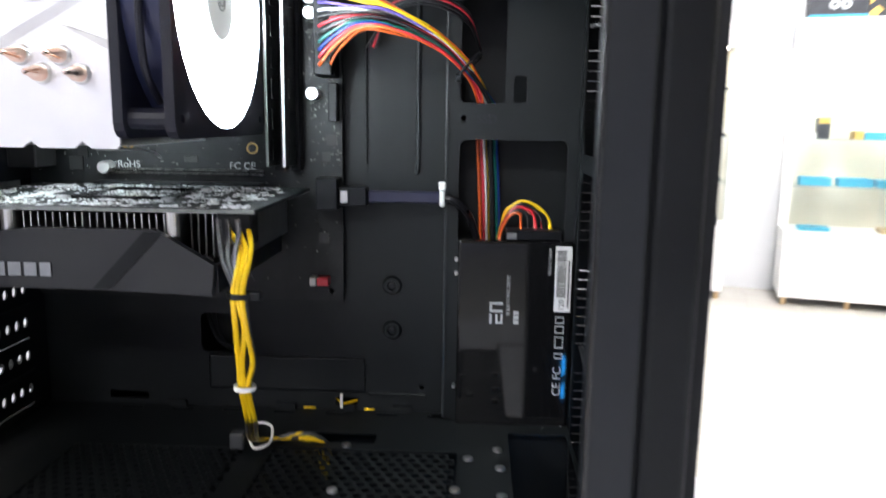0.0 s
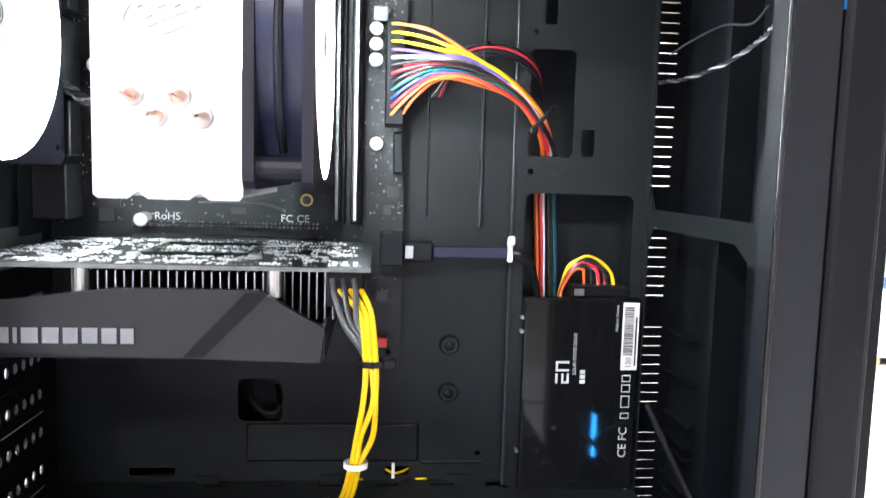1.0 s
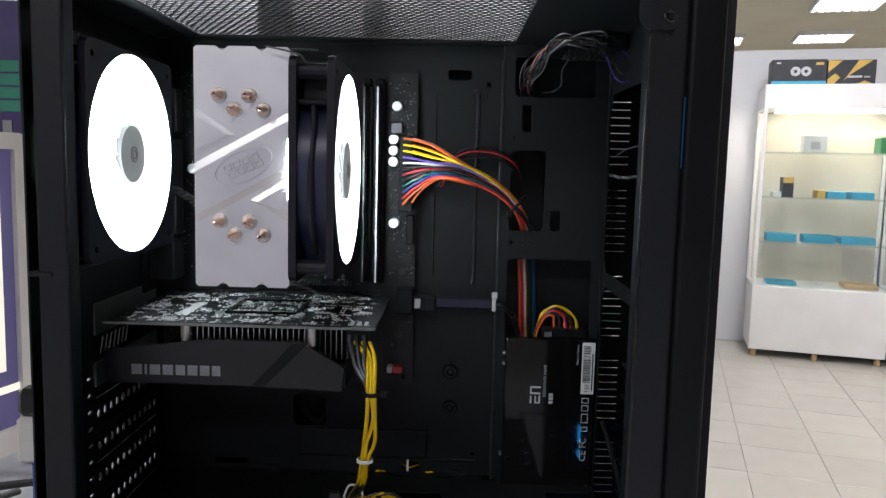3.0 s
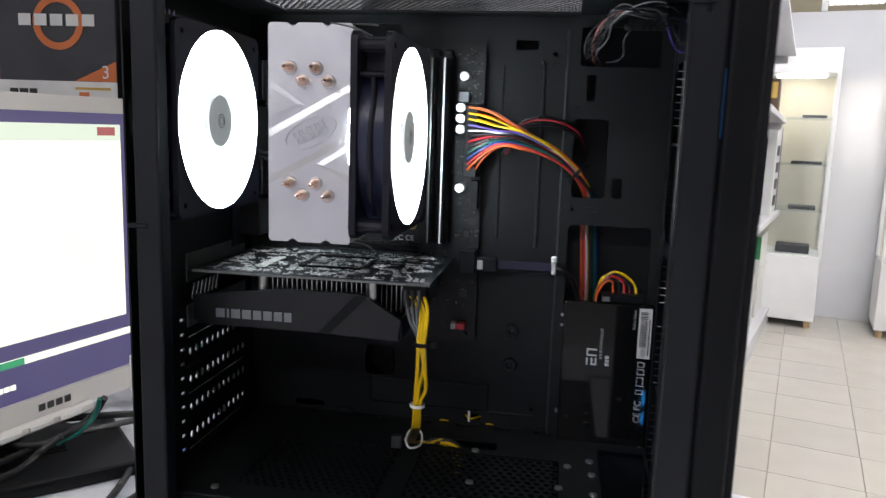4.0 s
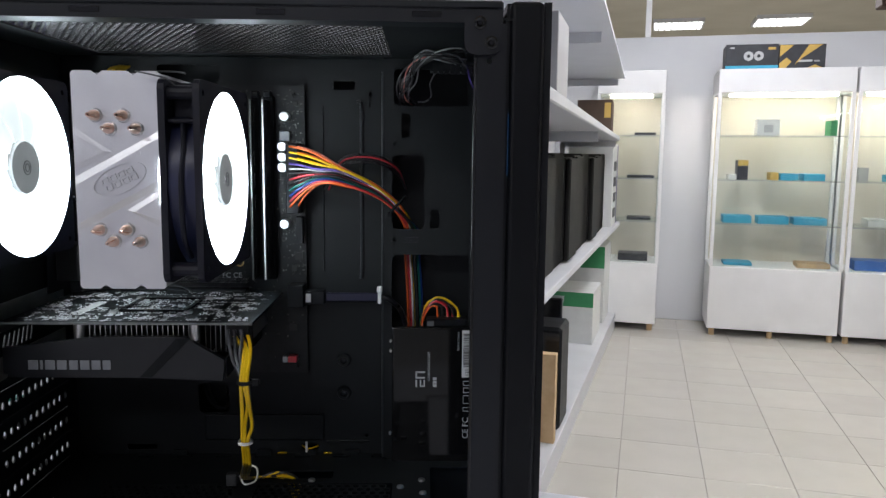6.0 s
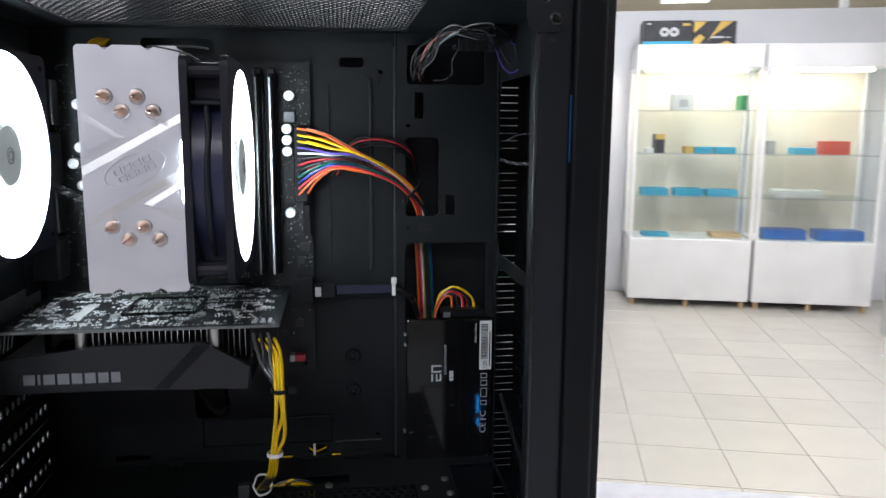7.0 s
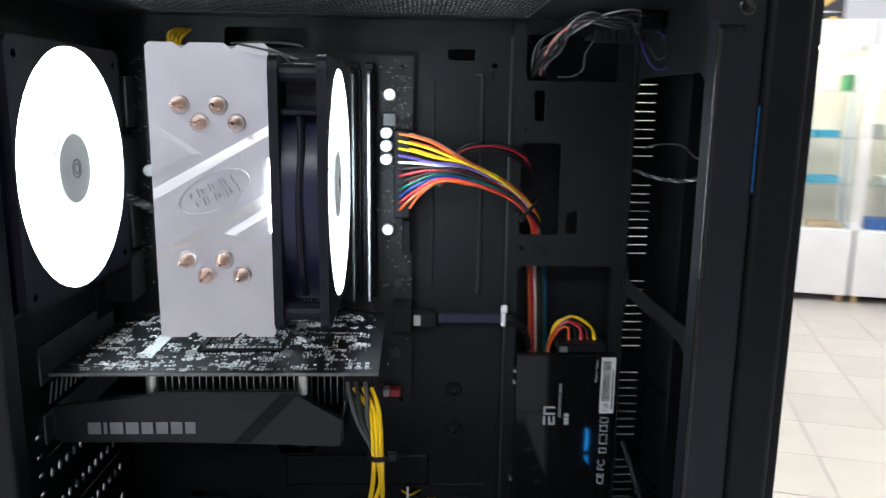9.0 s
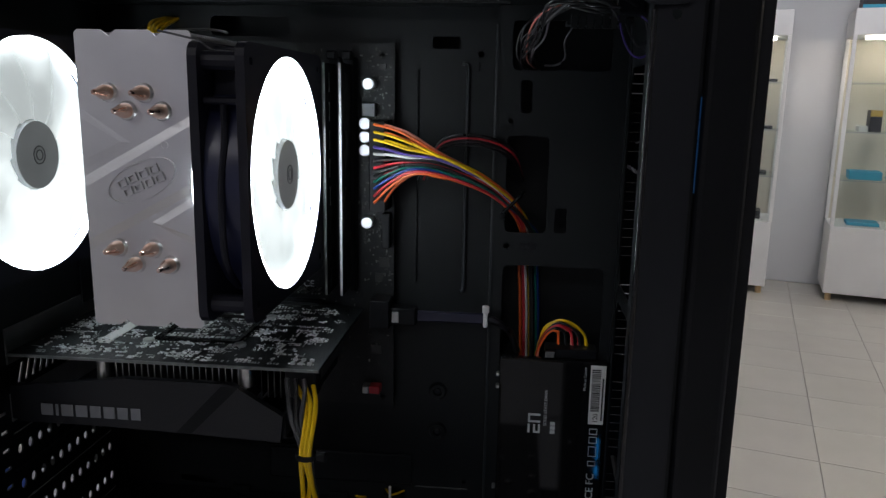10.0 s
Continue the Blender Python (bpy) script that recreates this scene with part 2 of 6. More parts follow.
def attach(ob, parent, place):
    if parent is not None:
        chain = Matrix.Identity(4)
        p = parent
        if p.name in FRAMES and p.parent is None and p.type == "EMPTY":
            chain = p.matrix_basis.copy()
            place = FRAMES[p.name] if place is None else place
        else:
            place = WORLDS[p.name] if place is None else place
            chain = WORLDS[p.name].copy()
        ob.parent = parent
        ob.matrix_parent_inverse = chain.inverted()
    place = place or Matrix.Identity(4)
    ob.matrix_basis = place
    WORLDS[ob.name] = place.copy()
    return ob


def part(name, bm, mat, parent=None, label="", smooth=False, place=None):
    me = bpy.data.meshes.new(name)
    bm.normal_update()
    bm.to_mesh(me)
    bm.free()
    me.materials.append(mat)
    if smooth:
        me.polygons.foreach_set("use_smooth", [True] * len(me.polygons))
        me.set_sharp_from_angle(angle=radians(35))
    ob = attach(new(name, me), parent, place)
    if label:
        ob["label"] = label
    return ob


def piece(name, me, parent, place):
    """One of many alike pieces on a shared mesh."""
    return attach(new(name, me), parent, place)


def mesh_of(bm, name, mat):
    me = bpy.data.meshes.new(name)
    bm.normal_update()
    bm.to_mesh(me)
    bm.free()
    me.materials.append(mat)
    return me


def box(bm, x0, x1, y0, y1, z0, z1, bevel=0.0, segs=1):
    vs = [bm.verts.new((x, y, z)) for z in (z0, z1) for y in (y0, y1) for x in (x0, x1)]
    fs = [bm.faces.new([vs[i] for i in q]) for q in ((0, 2, 3, 1), (4, 5, 7, 6), (0, 1, 5, 4), (2, 6, 7, 3), (0, 4, 6, 2), (1, 3, 7, 5))]
    if bevel:
        es = {e for f in fs for e in f.edges}
        bmesh.ops.bevel(bm, geom=list(es), offset=bevel, segments=segs, affect="EDGES", profile=0.5)
    return bm


def boxes(*rows, bevel=0.0):
    bm = bmesh.new()
    for r in rows:
        box(bm, *r, bevel=bevel)
    return bm


def one(x0, x1, y0, y1, z0, z1, bevel=0.0, segs=1):
    return box(bmesh.new(), x0, x1, y0, y1, z0, z1, bevel, segs)


def cone(bm, p0, p1, r0, r1=None, segs=16, cap=True):
    p0, p1 = Vector(p0), Vector(p1)
    r1 = r0 if r1 is None else r1
    q = (p1 - p0).to_track_quat("Z", "Y")
    rings = []
    for p, r in ((p0, r0), (p1, r1)):
        rings.append([bm.verts.new(p + q @ Vector((r * math.cos(6.28318531 * i / segs), r * math.sin(6.28318531 * i / segs), 0))) for i in range(segs)])
    for i in range(segs):
        bm.faces.new((rings[0][i], rings[0][(i + 1) % segs], rings[1][(i + 1) % segs], rings[1][i]))
    if cap:
        bm.faces.new(rings[0][::-1])
        bm.faces.new(rings[1])
    return bm


def lathe(bm, p0, axis, profile, segs=24):
    """profile: (distance along the axis, radius)."""
    p0, q = Vector(p0), Vector(axis).to_track_quat("Z", "Y")
    rings = []
    for h, r in profile:
        rings.append([bm.verts.new(p0 + q @ Vector((r * math.cos(6.28318531 * i / segs), r * math.sin(6.28318531 * i / segs), h))) for i in range(segs)])
    for a, b in zip(rings, rings[1:]):
        for i in range(segs):
            bm.faces.new((a[i], a[(i + 1) % segs], b[(i + 1) % segs], b[i]))
    bm.faces.new(rings[0][::-1])
    bm.faces.new(rings[-1])
    return bm


def spline(pts, n=8):
    pts = [Vector(p) for p in pts]
    pts = [2 * pts[0] - pts[1]] + pts + [2 * pts[-1] - pts[-2]]
    out = []
    for a, b, c, d in zip(pts, pts[1:], pts[2:], pts[3:]):
        for i in range(n):
            t = i / n
            out.append(0.5 * (2 * b + (c - a) * t + (2 * a - 5 * b + 4 * c - d) * t * t + (3 * b - a - 3 * c + d) * t * t * t))
    return out + [pts[-2]]


def tube(bm, pts, r, segs=8, n=8, curve=True):
    path = spline(pts, n) if curve else [Vector(p) for p in pts]
    side = Vector((0.31, 0.52, 0.79))
    rings = []
    for i, p in enumerate(path):
        d = (path[min(i + 1, len(path) - 1)] - path[max(i - 1, 0)]).normalized()
        side = (side - d * side.dot(d))
        side = side.normalized() if side.length > 1e-6 else d.orthogonal().normalized()
        up = d.cross(side)
        rings.append([bm.verts.new(p + r * (side * math.cos(6.28318531 * k / segs) + up * math.sin(6.28318531 * k / segs))) for k in range(segs)])
    for a, b in zip(rings, rings[1:]):
        for k in range(segs):
            bm.faces.new((a[k], a[(k + 1) % segs], b[(k + 1) % segs], b[k]))
    bm.faces.new(rings[0][::-1])
    bm.faces.new(rings[-1])
    return bm


def rounded(a0, a1, b0, b1, r, n=3):
    pts = []
    for ca, cb, s in ((a1 - r, b1 - r, 0), (a0 + r, b1 - r, 90), (a0 + r, b0 + r, 180), (a1 - r, b0 + r, 270)):
        for i in range(n + 1):
            t = radians(s + 90 * i / n)
            pts.append((ca + r * math.cos(t), cb + r * math.sin(t)))
    return pts


def ring_points(a, b, r, n=20, squash=1.0):
    return [(a + r * math.cos(6.28318531 * i / n), b + r * squash * math.sin(6.28318531 * i / n)) for i in range(n)]


def plate(bm, outer, holes, at, thick):
    """A sheet with holes. at(a, b, h) gives the place of a point of the sheet at depth h."""
    tmp = bmesh.new()
    loops = []
    for loop in [outer] + holes:
        vs = [tmp.verts.new((a, b, 0)) for a, b in loop]
        for i in range(len(vs)):
            tmp.edges.new((vs[i], vs[(i + 1) % len(vs)]))
        loops.append(loop)
    bmesh.ops.triangle_fill(tmp, use_beauty=True, use_dissolve=False, edges=tmp.edges[:])
    tmp.verts.index_update()
    flat = [(v.co.x, v.co.y) for v in tmp.verts]
    front = [bm.verts.new(at(a, b, 0)) for a, b in flat]
    back = [bm.verts.new(at(a, b, thick)) for a, b in flat]
    made = []
    for f in tmp.faces:
        ids = [v.index for v in f.verts]
        made.append(bm.faces.new([front[i] for i in ids]))
        made.append(bm.faces.new([back[i] for i in ids[::-1]]))
    base = 0
    for loop in loops:
        k = len(loop)
        for i in range(k):
            j = (i + 1) % k
            made.append(bm.faces.new((front[base + i], front[base + j], back[base + j], back[base + i])))
        base += k
    tmp.free()
    bmesh.ops.recalc_face_normals(bm, faces=made)
    return bm


def perforated(bm, a0, a1, b0, b1, pa, pb, r, at, thick):
    """Rows of hexagonal holes, each in its own cell, staggered row by row."""
    hexa = [(r * math.cos(radians(60 * i + 30)), r * math.sin(radians(60 * i + 30))) for i in range(6)]
    rows = int((b1 - b0) / pb)
    for j in range(rows):
        off = pa / 2 if j % 2 else 0
        cols = int((a1 - a0 - pa / 2) / pa)
        cb = b0 + (j + 0.5) * pb
        for i in range(cols):
            ca = a0 + off + (i + 0.5) * pa
            rim = [(ca + pa / 2, cb + pb / 2), (ca, cb + pb / 2), (ca - pa / 2, cb + pb / 2), (ca - pa / 2, cb - pb / 2), (ca, cb - pb / 2), (ca + pa / 2, cb - pb / 2)]
            hole = [(ca + x, cb + y) for x, y in hexa]
            for h in (0, thick):
                ro = [bm.verts.new(at(a, b, h)) for a, b in rim]
                ri = [bm.verts.new(at(a, b, h)) for a, b in hole]
                for k in range(6):
                    q = (ro[k], ro[(k + 1) % 6], ri[(k + 1) % 6], ri[k])
                    bm.faces.new(q if h == 0 else q[::-1])
                if h == 0:
                    keep = ri
            for k in range(6):
                bm.faces.new((keep[k], keep[(k + 1) % 6], ri[(k + 1) % 6], ri[k]))
    return bm


def words(text, size, mat, place, parent, name="writing", depth=0.0001, align="CENTER"):
    cu = bpy.data.curves.new(name, "FONT")
    cu.body, cu.size, cu.extrude, cu.align_x, cu.align_y = text, size, depth, align, "CENTER"
    cu.materials.append(mat)
    return attach(new(name, cu), parent, place)


FACE = lambda x, y, z, turn=0: pose(x, y, z, 90, 0, 0) @ pose(0, 0, 0, 0, 0, turn)  # flat on a sheet that faces -y
AT_Y = lambda y: (lambda a, b, h: (a, y + h, b))
AT_X = lambda x: (lambda a, b, h: (x + h, a, b))
AT_Z = lambda z: (lambda a, b, h: (a, b, z + h))


# ---------------------------------------------------------------- the room (frame: u to the right, v ahead)
def setting(name, bm, mat, label, category, place=ROOM):
    ob = part(name, bm, mat, None, "", place=place)
    return tagged(ob, label, category, kind="structure")


U0, U1, V0, V1 = -1.6, 2.75, -5.5, 5.55
floor = setting("floor", one(U0 - 0.1, 5.0, V0 - 0.1, 14.2, -0.05, -0.004), M_GROUT, "cream glazed floor tiles with thin darker joints", "floor")
setting("ceiling", one(U0 - 0.1, 5.0, V0 - 0.1, 14.2, CEILING, CEILING + 0.08), M_CEIL, "beige panelled ceiling with recessed square lights", "ceiling")
setting("wall_partition", one(-1.6, 3.3, V1, V1 + 0.08, 0, 2.04, 0.003), M_WALL, "pale lilac-grey painted partition below the ceiling", "wall")
setting("wall_left", one(U0 - 0.1, U0, V0, 14.1, 0, CEILING), M_WALL, "pale grey painted wall", "wall")
setting("wall_right", one(4.9, 5.0, V0, 14.1, 0, CEILING), M_WALL, "pale grey painted wall", "wall")
# never in view; its lilac colour is added for the plate's reflection
setting("wall_behind", one(U0, 4.9, V0 - 0.1, V0, 0, CEILING), M_LILAC, "unseen closing wall, lilac-blue to tint the cooler plate", "wall")
setting("wall_far", one(U0, 4.9, 14.0, 14.1, 0, CEILING), M_BEIGE, "beige far wall of the shop", "wall")
setting("trim", boxes((0.02, 0.06, V1 - 0.01, V1 + 0.06, 2.04, CEILING), (1.9, 1.94, V1 - 0.01, V1 + 0.06, 2.04, CEILING), (2.08, 2.16, 4.72, 4.8, 0, CEILING), bevel=0.003), M_LAMINATE, "white posts on top of the partition", "trim")
# stronger added strip that fills the side counters with light
M_COUNTERFILL = material("counter_fill_strip", (0.8, 0.8, 0.8), (0.85, 0.85, 0.85), 20, 0.5, emit=34.0, emit_color=(1, 0.9, 0.72))
setting("ceiling_beam", one(1.75, 2.9, 6.4, 6.6, 2.35, CEILING, 0.01), M_BROWN, "dark brown boxed ceiling beam", "beam")

lamp = thing("ceiling_light", (0, 0, CEILING), "white louvred square fluorescent ceiling light, lit", "light", "ceiling lights", ROOM)
part("frame", boxes((-0.31, 0.31, -0.31, -0.29, CEILING - 0.05, CEILING), (-0.31, 0.31, 0.29, 0.31, CEILING - 0.05, CEILING), (-0.31, -0.29, -0.29, 0.29, CEILING - 0.05, CEILING), (0.29, 0.31, -0.29, 0.29, CEILING - 0.05, CEILING)), M_LAMINATE, lamp)
part("diffuser", one(-0.29, 0.29, -0.29, 0.29, CEILING - 0.02, CEILING - 0.005), M_LAMPGLOW, lamp, "glowing white diffuser")
louvre = mesh_of(one(-0.006, 0.006, -0.29, 0.29, CEILING - 0.05, CEILING - 0.022), "louvre", M_LAMINATE)
for i in range(7):
    piece("louvre", louvre, lamp, ROOM @ pose(-0.24 + 0.08 * i, 0, 0))
for k, (u, v) in enumerate(LAMP_SPOTS + FAR_LAMPS):
    m = ROOM @ pose(u, v, CEILING)
    if k == 0:
        lamp.matrix_basis = m
    else:
        copy_thing(lamp, m)


def display_cabinet(u0, u1, label, top=1.76, v=5.1, deep=0.42):
    c = thing("display_cabinet", ((u0 + u1) / 2, v + deep / 2, 0), label, "cabinet", "display cabinets", ROOM)
    g = 0.022
    part("base", one(u0 + 0.004, u1 - 0.004, v, v + deep, 0.05, 0.47, 0.003), M_LAMINATE, c)
    part("header", one(u0, u1, v, v + deep, 1.61, top, 0.003), M_LAMINATE, c)
    part("back_panel", one(u0 + g, u1 - g, v + deep - 0.015, v + deep, 0.47, 1.61), M_BEIGE, c, "beige back panel")
    for x in (u0, u1 - g):
        part("post", one(x, x + g, v, v + g, 0.47, 1.61, 0.002), M_LAMINATE, c)
        part("post", one(x, x + g, v + deep - g - 0.016, v + deep - 0.016, 0.47, 1.61, 0.002), M_LAMINATE, c)
    pane = part("pane", one(u0 + g, u1 - g, v + 0.008, v + 0.012, 0.472, 1.608), M_GLASS, c, "clear glass door")
    pane.visible_shadow = False
    for z in (0.755, 1.045, 1.335):
        s = part("shelf", one(u0 + g, u1 - g, v + 0.03, v + deep - 0.02, z - 0.004, z + 0.002), M_GLASS, c, "clear glass shelf")
        s.visible_shadow = False
        part("shelf_edge", one(u0 + g, u1 - g, v + 0.024, v + 0.0295, z - 0.004, z + 0.002), M_GREY, c)
    part("fill_strip", one(u0 + 0.08, u1 - 0.08, v + 0.1, v + 0.14, 1.59, 1.606), M_CABINETFILL, c, "glowing warm-white strip added to brighten the cabinet")
    for f in (0.27, 0.73) if u1 - u0 > 0.6 else (0.5,):
        spot = lathe(bmesh.new(), (u0 + f * (u1 - u0), v + 0.2, 1.6095), (0, 0, -1), [(0, 0.032), (0.012, 0.03), (0.016, 0.022)], 20)
        part("spot_lamp", spot, M_SPOT, c, "lit warm-white spot lamp", smooth=True)
    n = max(1, round((u1 - u0) / 0.4))
    for k in range(n + 1):
        x = u0 + 0.04 + (u1 - u0 - 0.08) * k / n
        part("foot", cone(bmesh.new(), (x, v + 0.04, 0), (x, v + 0.04, 0.05), 0.018), M_WOOD, c, "orange plastic foot")
    return c


display_cabinet(0.5, 1.31, "white glass-fronted display cabinet with small boxes on its shelves")
display_cabinet(1.325, 2.09, "white glass-fronted display cabinet with pale goods inside")
display_cabinet(-0.27, 0.172, "narrow white glass-fronted display cabinet beside the shelving")


def carton(name, u0, u1, v0, v1, z0, z1, mat, label, category="box", place=ROOM, bands=(), group=""):
    c = thing(name, ((u0 + u1) / 2, (v0 + v1) / 2, z0), label, category, group, place)
    part("carton", one(u0, u1, v0, v1, z0, z1, min(0.002, (z1 - z0) / 8)), mat, c)
    for nm, a0, a1, b0, b1, m in bands:  # fractions of the front face
        part(nm, one(u0 + a0 * (u1 - u0), u0 + a1 * (u1 - u0), v0 - 0.0012, v0 - 0.0002, z0 + b0 * (z1 - z0), z0 + b1 * (z1 - z0)), m, c)
    return c


cb = carton("cooler_box", 0.54, 0.862, 5.2, 5.4, 1.76, 1.925, M_DARKBOX, "black carton with two grey discs and a cyan band", bands=(("band", 0, 1, 0, 0.18, M_CYAN), ("print", 0.08, 0.16, 0.84, 0.9, M_PRINT), ("print", 0.8, 0.94, 0.78, 0.88, M_GOLDBOX)))
for u in (0.68, 0.742):
    b = bmesh.new()
    plate(b, ring_points(u, 1.85, 0.03, 24), [ring_points(u, 1.85, 0.011, 12)], AT_Y(5.1975), 0.0012)
    part("disc_print", b, M_PRINT, cb, "pale grey disc print")
pb = carton("power_supply_box", 0.866, 1.14, 5.2, 5.4, 1.76, 1.918, M_DARKBOX, "black carton with gold slanted patches on the cabinet", bands=(("print", 0.42, 0.72, 0.3, 0.38, M_PRINT), ("print", 0.76, 0.88, 0.3, 0.36, M_GREY)))
for quad in ([(0.868, 1.915), (0.95, 1.915), (0.868, 1.84)], [(0.868, 1.8), (0.91, 1.835), (0.94, 1.81), (0.9, 1.763), (0.868, 1.763)], [(0.96, 1.79), (1.04, 1.915), (1.12, 1.915), (1.0, 1.83)], [(1.02, 1.763), (1.08, 1.79), (1.138, 1.763)]):
    b = bmesh.new()
    plate(b, quad, [], AT_Y(5.1975), 0.0012)
    part("patch_print", b, M_GOLDBOX, pb, "gold slanted patch")
for u0, w, z, h, m, lab in ((0.58, 0.18, 0.757, 0.05, M_CYAN, "flat cyan carton on a glass shelf"), (0.8, 0.19, 0.757, 0.05, M_CYAN, "flat cyan carton on a glass shelf"), (1.02, 0.2, 0.757, 0.045, M_CYAN, "flat cyan carton on a glass shelf"),
                            (0.92, 0.11, 1.047, 0.045, M_CYAN, "small cyan carton on a glass shelf"), (1.06, 0.13, 1.047, 0.045, M_CYAN, "small cyan carton on a glass shelf"), (0.86, 0.05, 1.047, 0.05, M_GOLDBOX, "small yellow carton on a glass shelf"),
                            (0.655, 0.065, 1.047, 0.13, M_DARKBOX, "small black and yellow carton on a glass shelf"), (0.6, 0.05, 1.047, 0.035, M_WHITEBOX, "small white carton on a glass shelf"), (0.76, 0.14, 1.337, 0.11, M_WHITEBOX, "white framed carton on a glass shelf"),
                            (1.2, 0.04, 1.337, 0.1, M_GREENBOX, "small green carton on a glass shelf"), (0.6, 0.18, 0.472, 0.02, M_CYAN, "flat blue carton at the cabinet bottom"), (1.06, 0.2, 0.472, 0.03, M_WOOD, "flat brown carton at the cabinet bottom"),
                            (1.75, 0.16, 1.047, 0.09, M_REDBOX, "red carton on a glass shelf"), (1.56, 0.14, 1.047, 0.045, M_CYAN, "flat cyan carton on a glass shelf"), (1.38, 0.06, 1.047, 0.09, M_GREY, "small grey carton on a glass shelf"),
                            (1.46, 0.3, 0.757, 0.05, M_WHITEBOX, "pale bundle on a glass shelf"), (1.4, 0.28, 0.472, 0.065, M_BLUE, "flat blue carton at the cabinet bottom"), (1.75, 0.3, 0.472, 0.065, M_BLUE, "flat blue carton at the cabinet bottom"),
                            (-0.1, 0.2, 0.472, 0.05, M_DARKBOX, "dark pile of parts at the cabinet bottom"), (-0.05, 0.16, 0.757, 0.02, M_DARKBOX, "dark flat parts on a glass shelf"), (-0.06, 0.18, 1.047, 0.018, M_DARKBOX, "dark flat parts on a glass shelf"), (-0.02, 0.14, 1.337, 0.02, M_DARKBOX, "dark flat parts on a glass shelf")):
    b = carton("small_box", u0, u0 + w, 5.2, 5.36, z, z + h, m, lab)
    if "yellow carton" in lab and "black" in lab:
        part("band", one(u0, u0 + w, 5.198, 5.1995, z + h * 0.72, z + h), M_GOLDBOX, b)
    if "framed" in lab:
        part("print", one(u0 + w * 0.3, u0 + w * 0.7, 5.198, 5.1995, z + h * 0.2, z + h * 0.65), M_GREY, b)


# counters along the right side
def side_counter(v0, v1, door_mat, label, doors, u=1.765):
    c = thing("display_counter", (u + 0.25, (v0 + v1) / 2, 0), label, "cabinet", "", ROOM)
    part("plinth", one(u + 0.012, u + 0.5, v0, v1, 0, 0.11), M_LAMINATE, c)
    part("body", one(u + 0.006, u + 0.5, v0, v1, 0.11, 0.5, 0.002), M_LAMINATE, c)
    step = (v1 - v0) / doors
    for k in range(doors):
        d = part("door", one(u - 0.012, u + 0.004, v0 + k * step + 0.004, v0 + (k + 1) * step - 0.004, 0.12, 0.497, 0.002), door_mat, c)
        if door_mat is M_BLUE:
            vh = v0 + k * step + (0.06 if k % 2 else step - 0.06)
            part("handle", tube(bmesh.new(), [(u - 0.012, vh, 0.3), (u - 0.035, vh, 0.32), (u - 0.04, vh, 0.37), (u - 0.035, vh, 0.42), (u - 0.012, vh, 0.44)], 0.006), M_SCREW, d, "bowed chrome handle")
    part("back_panel", one(u + 0.48, u + 0.5, v0, v1, 0.5, 1.8), M_BEIGE, c)
    part("header", one(u, u + 0.5, v0, v1, 1.63, 1.8, 0.002), M_LAMINATE, c)
    for v in (v0, v1 - 0.03):
        part("post", one(u, u + 0.03, v, v + 0.03, 0.5, 1.63, 0.002), M_LAMINATE, c)
    part("sill", one(u - 0.005, u + 0.48, v0, v1, 0.5, 0.52, 0.002), M_LAMINATE, c)
    for z in (0.72, 0.96, 1.43) if doors == 1 else (1.1,):
        s = part("shelf", one(u + 0.03, u + 0.47, v0 + 0.03, v1 - 0.03, z - 0.004, z + 0.004), M_GLASS if doors > 1 or z > 0.8 else M_LAMINATE, c)
        s.visible_shadow = z < 0.8
    part("fill_strip", one(u + 0.08, u + 0.12, v0 + 0.06, v1 - 0.06, 1.61, 1.626), M_COUNTERFILL, c, "glowing strip added to brighten the counter")
    p = part("pane", one(u + 0.008, u + 0.012, v0 + 0.03, v1 - 0.03, 0.522, 1.628), M_GLASS, c, "clear glass pane")
    p.visible_shadow = False


side_counter(3.56, 4.12, M_GREY, "white display unit with a grey base door", 1)
side_counter(2.81, 3.52, M_BLUE, "white glass display counter with blue base doors", 2)
side_counter(1.4, 2.79, M_BLUE, "white glass display counter with blue base doors", 4)
rng = random.Random(5)
for k in range(9):
    v0 = 2.86 + 0.07 * k
    z = 0.522 if k % 2 else 1.106
    carton("small_part", 1.85, 1.85 + rng.uniform(0.06, 0.16), v0, v0 + rng.uniform(0.04, 0.06), z, z + rng.uniform(0.03, 0.1), (M_GREY, M_BROWN, M_BLUE, M_GOLDBOX)[k % 4], "small packaged part in the glass counter")
for v0, z, m in ((3.64, 1.436, M_GREY), (3.66, 0.966, M_GREY), (3.75, 0.728, M_GREY), (3.86, 1.436, M_BROWN)):
    carton("small_part", 1.83, 1.95, v0, v0 + 0.15, z, z + 0.04, m, "small metal part on a glass shelf")
carton("long_box", 1.8, 2.1, 3.62, 3.95, 0.522, 0.69, M_DARKBOX, "black and gold carton under the shelf")
gc = carton("card_box", 1.82, 1.9, 3.0, 3.26, 1.106, 1.2, M_DARKBOX, "black carton with a red band in the glass counter")
part("band", one(1.8185, 1.8195, 3.03, 3.18, 1.125, 1.17), M_REDBOX, gc, "red printed band")
for v0, w, h, m, lab in ((3.22, 0.12, 0.16, M_GOLDBOX, "gold carton standing in the glass counter"), (3.36, 0.1, 0.24, M_WHITEBOX, "tall pale carton standing in the glass counter")):
    carton("tall_box", 1.98, 2.1, v0, v0 + w, 1.106, 1.106 + h, m, lab)
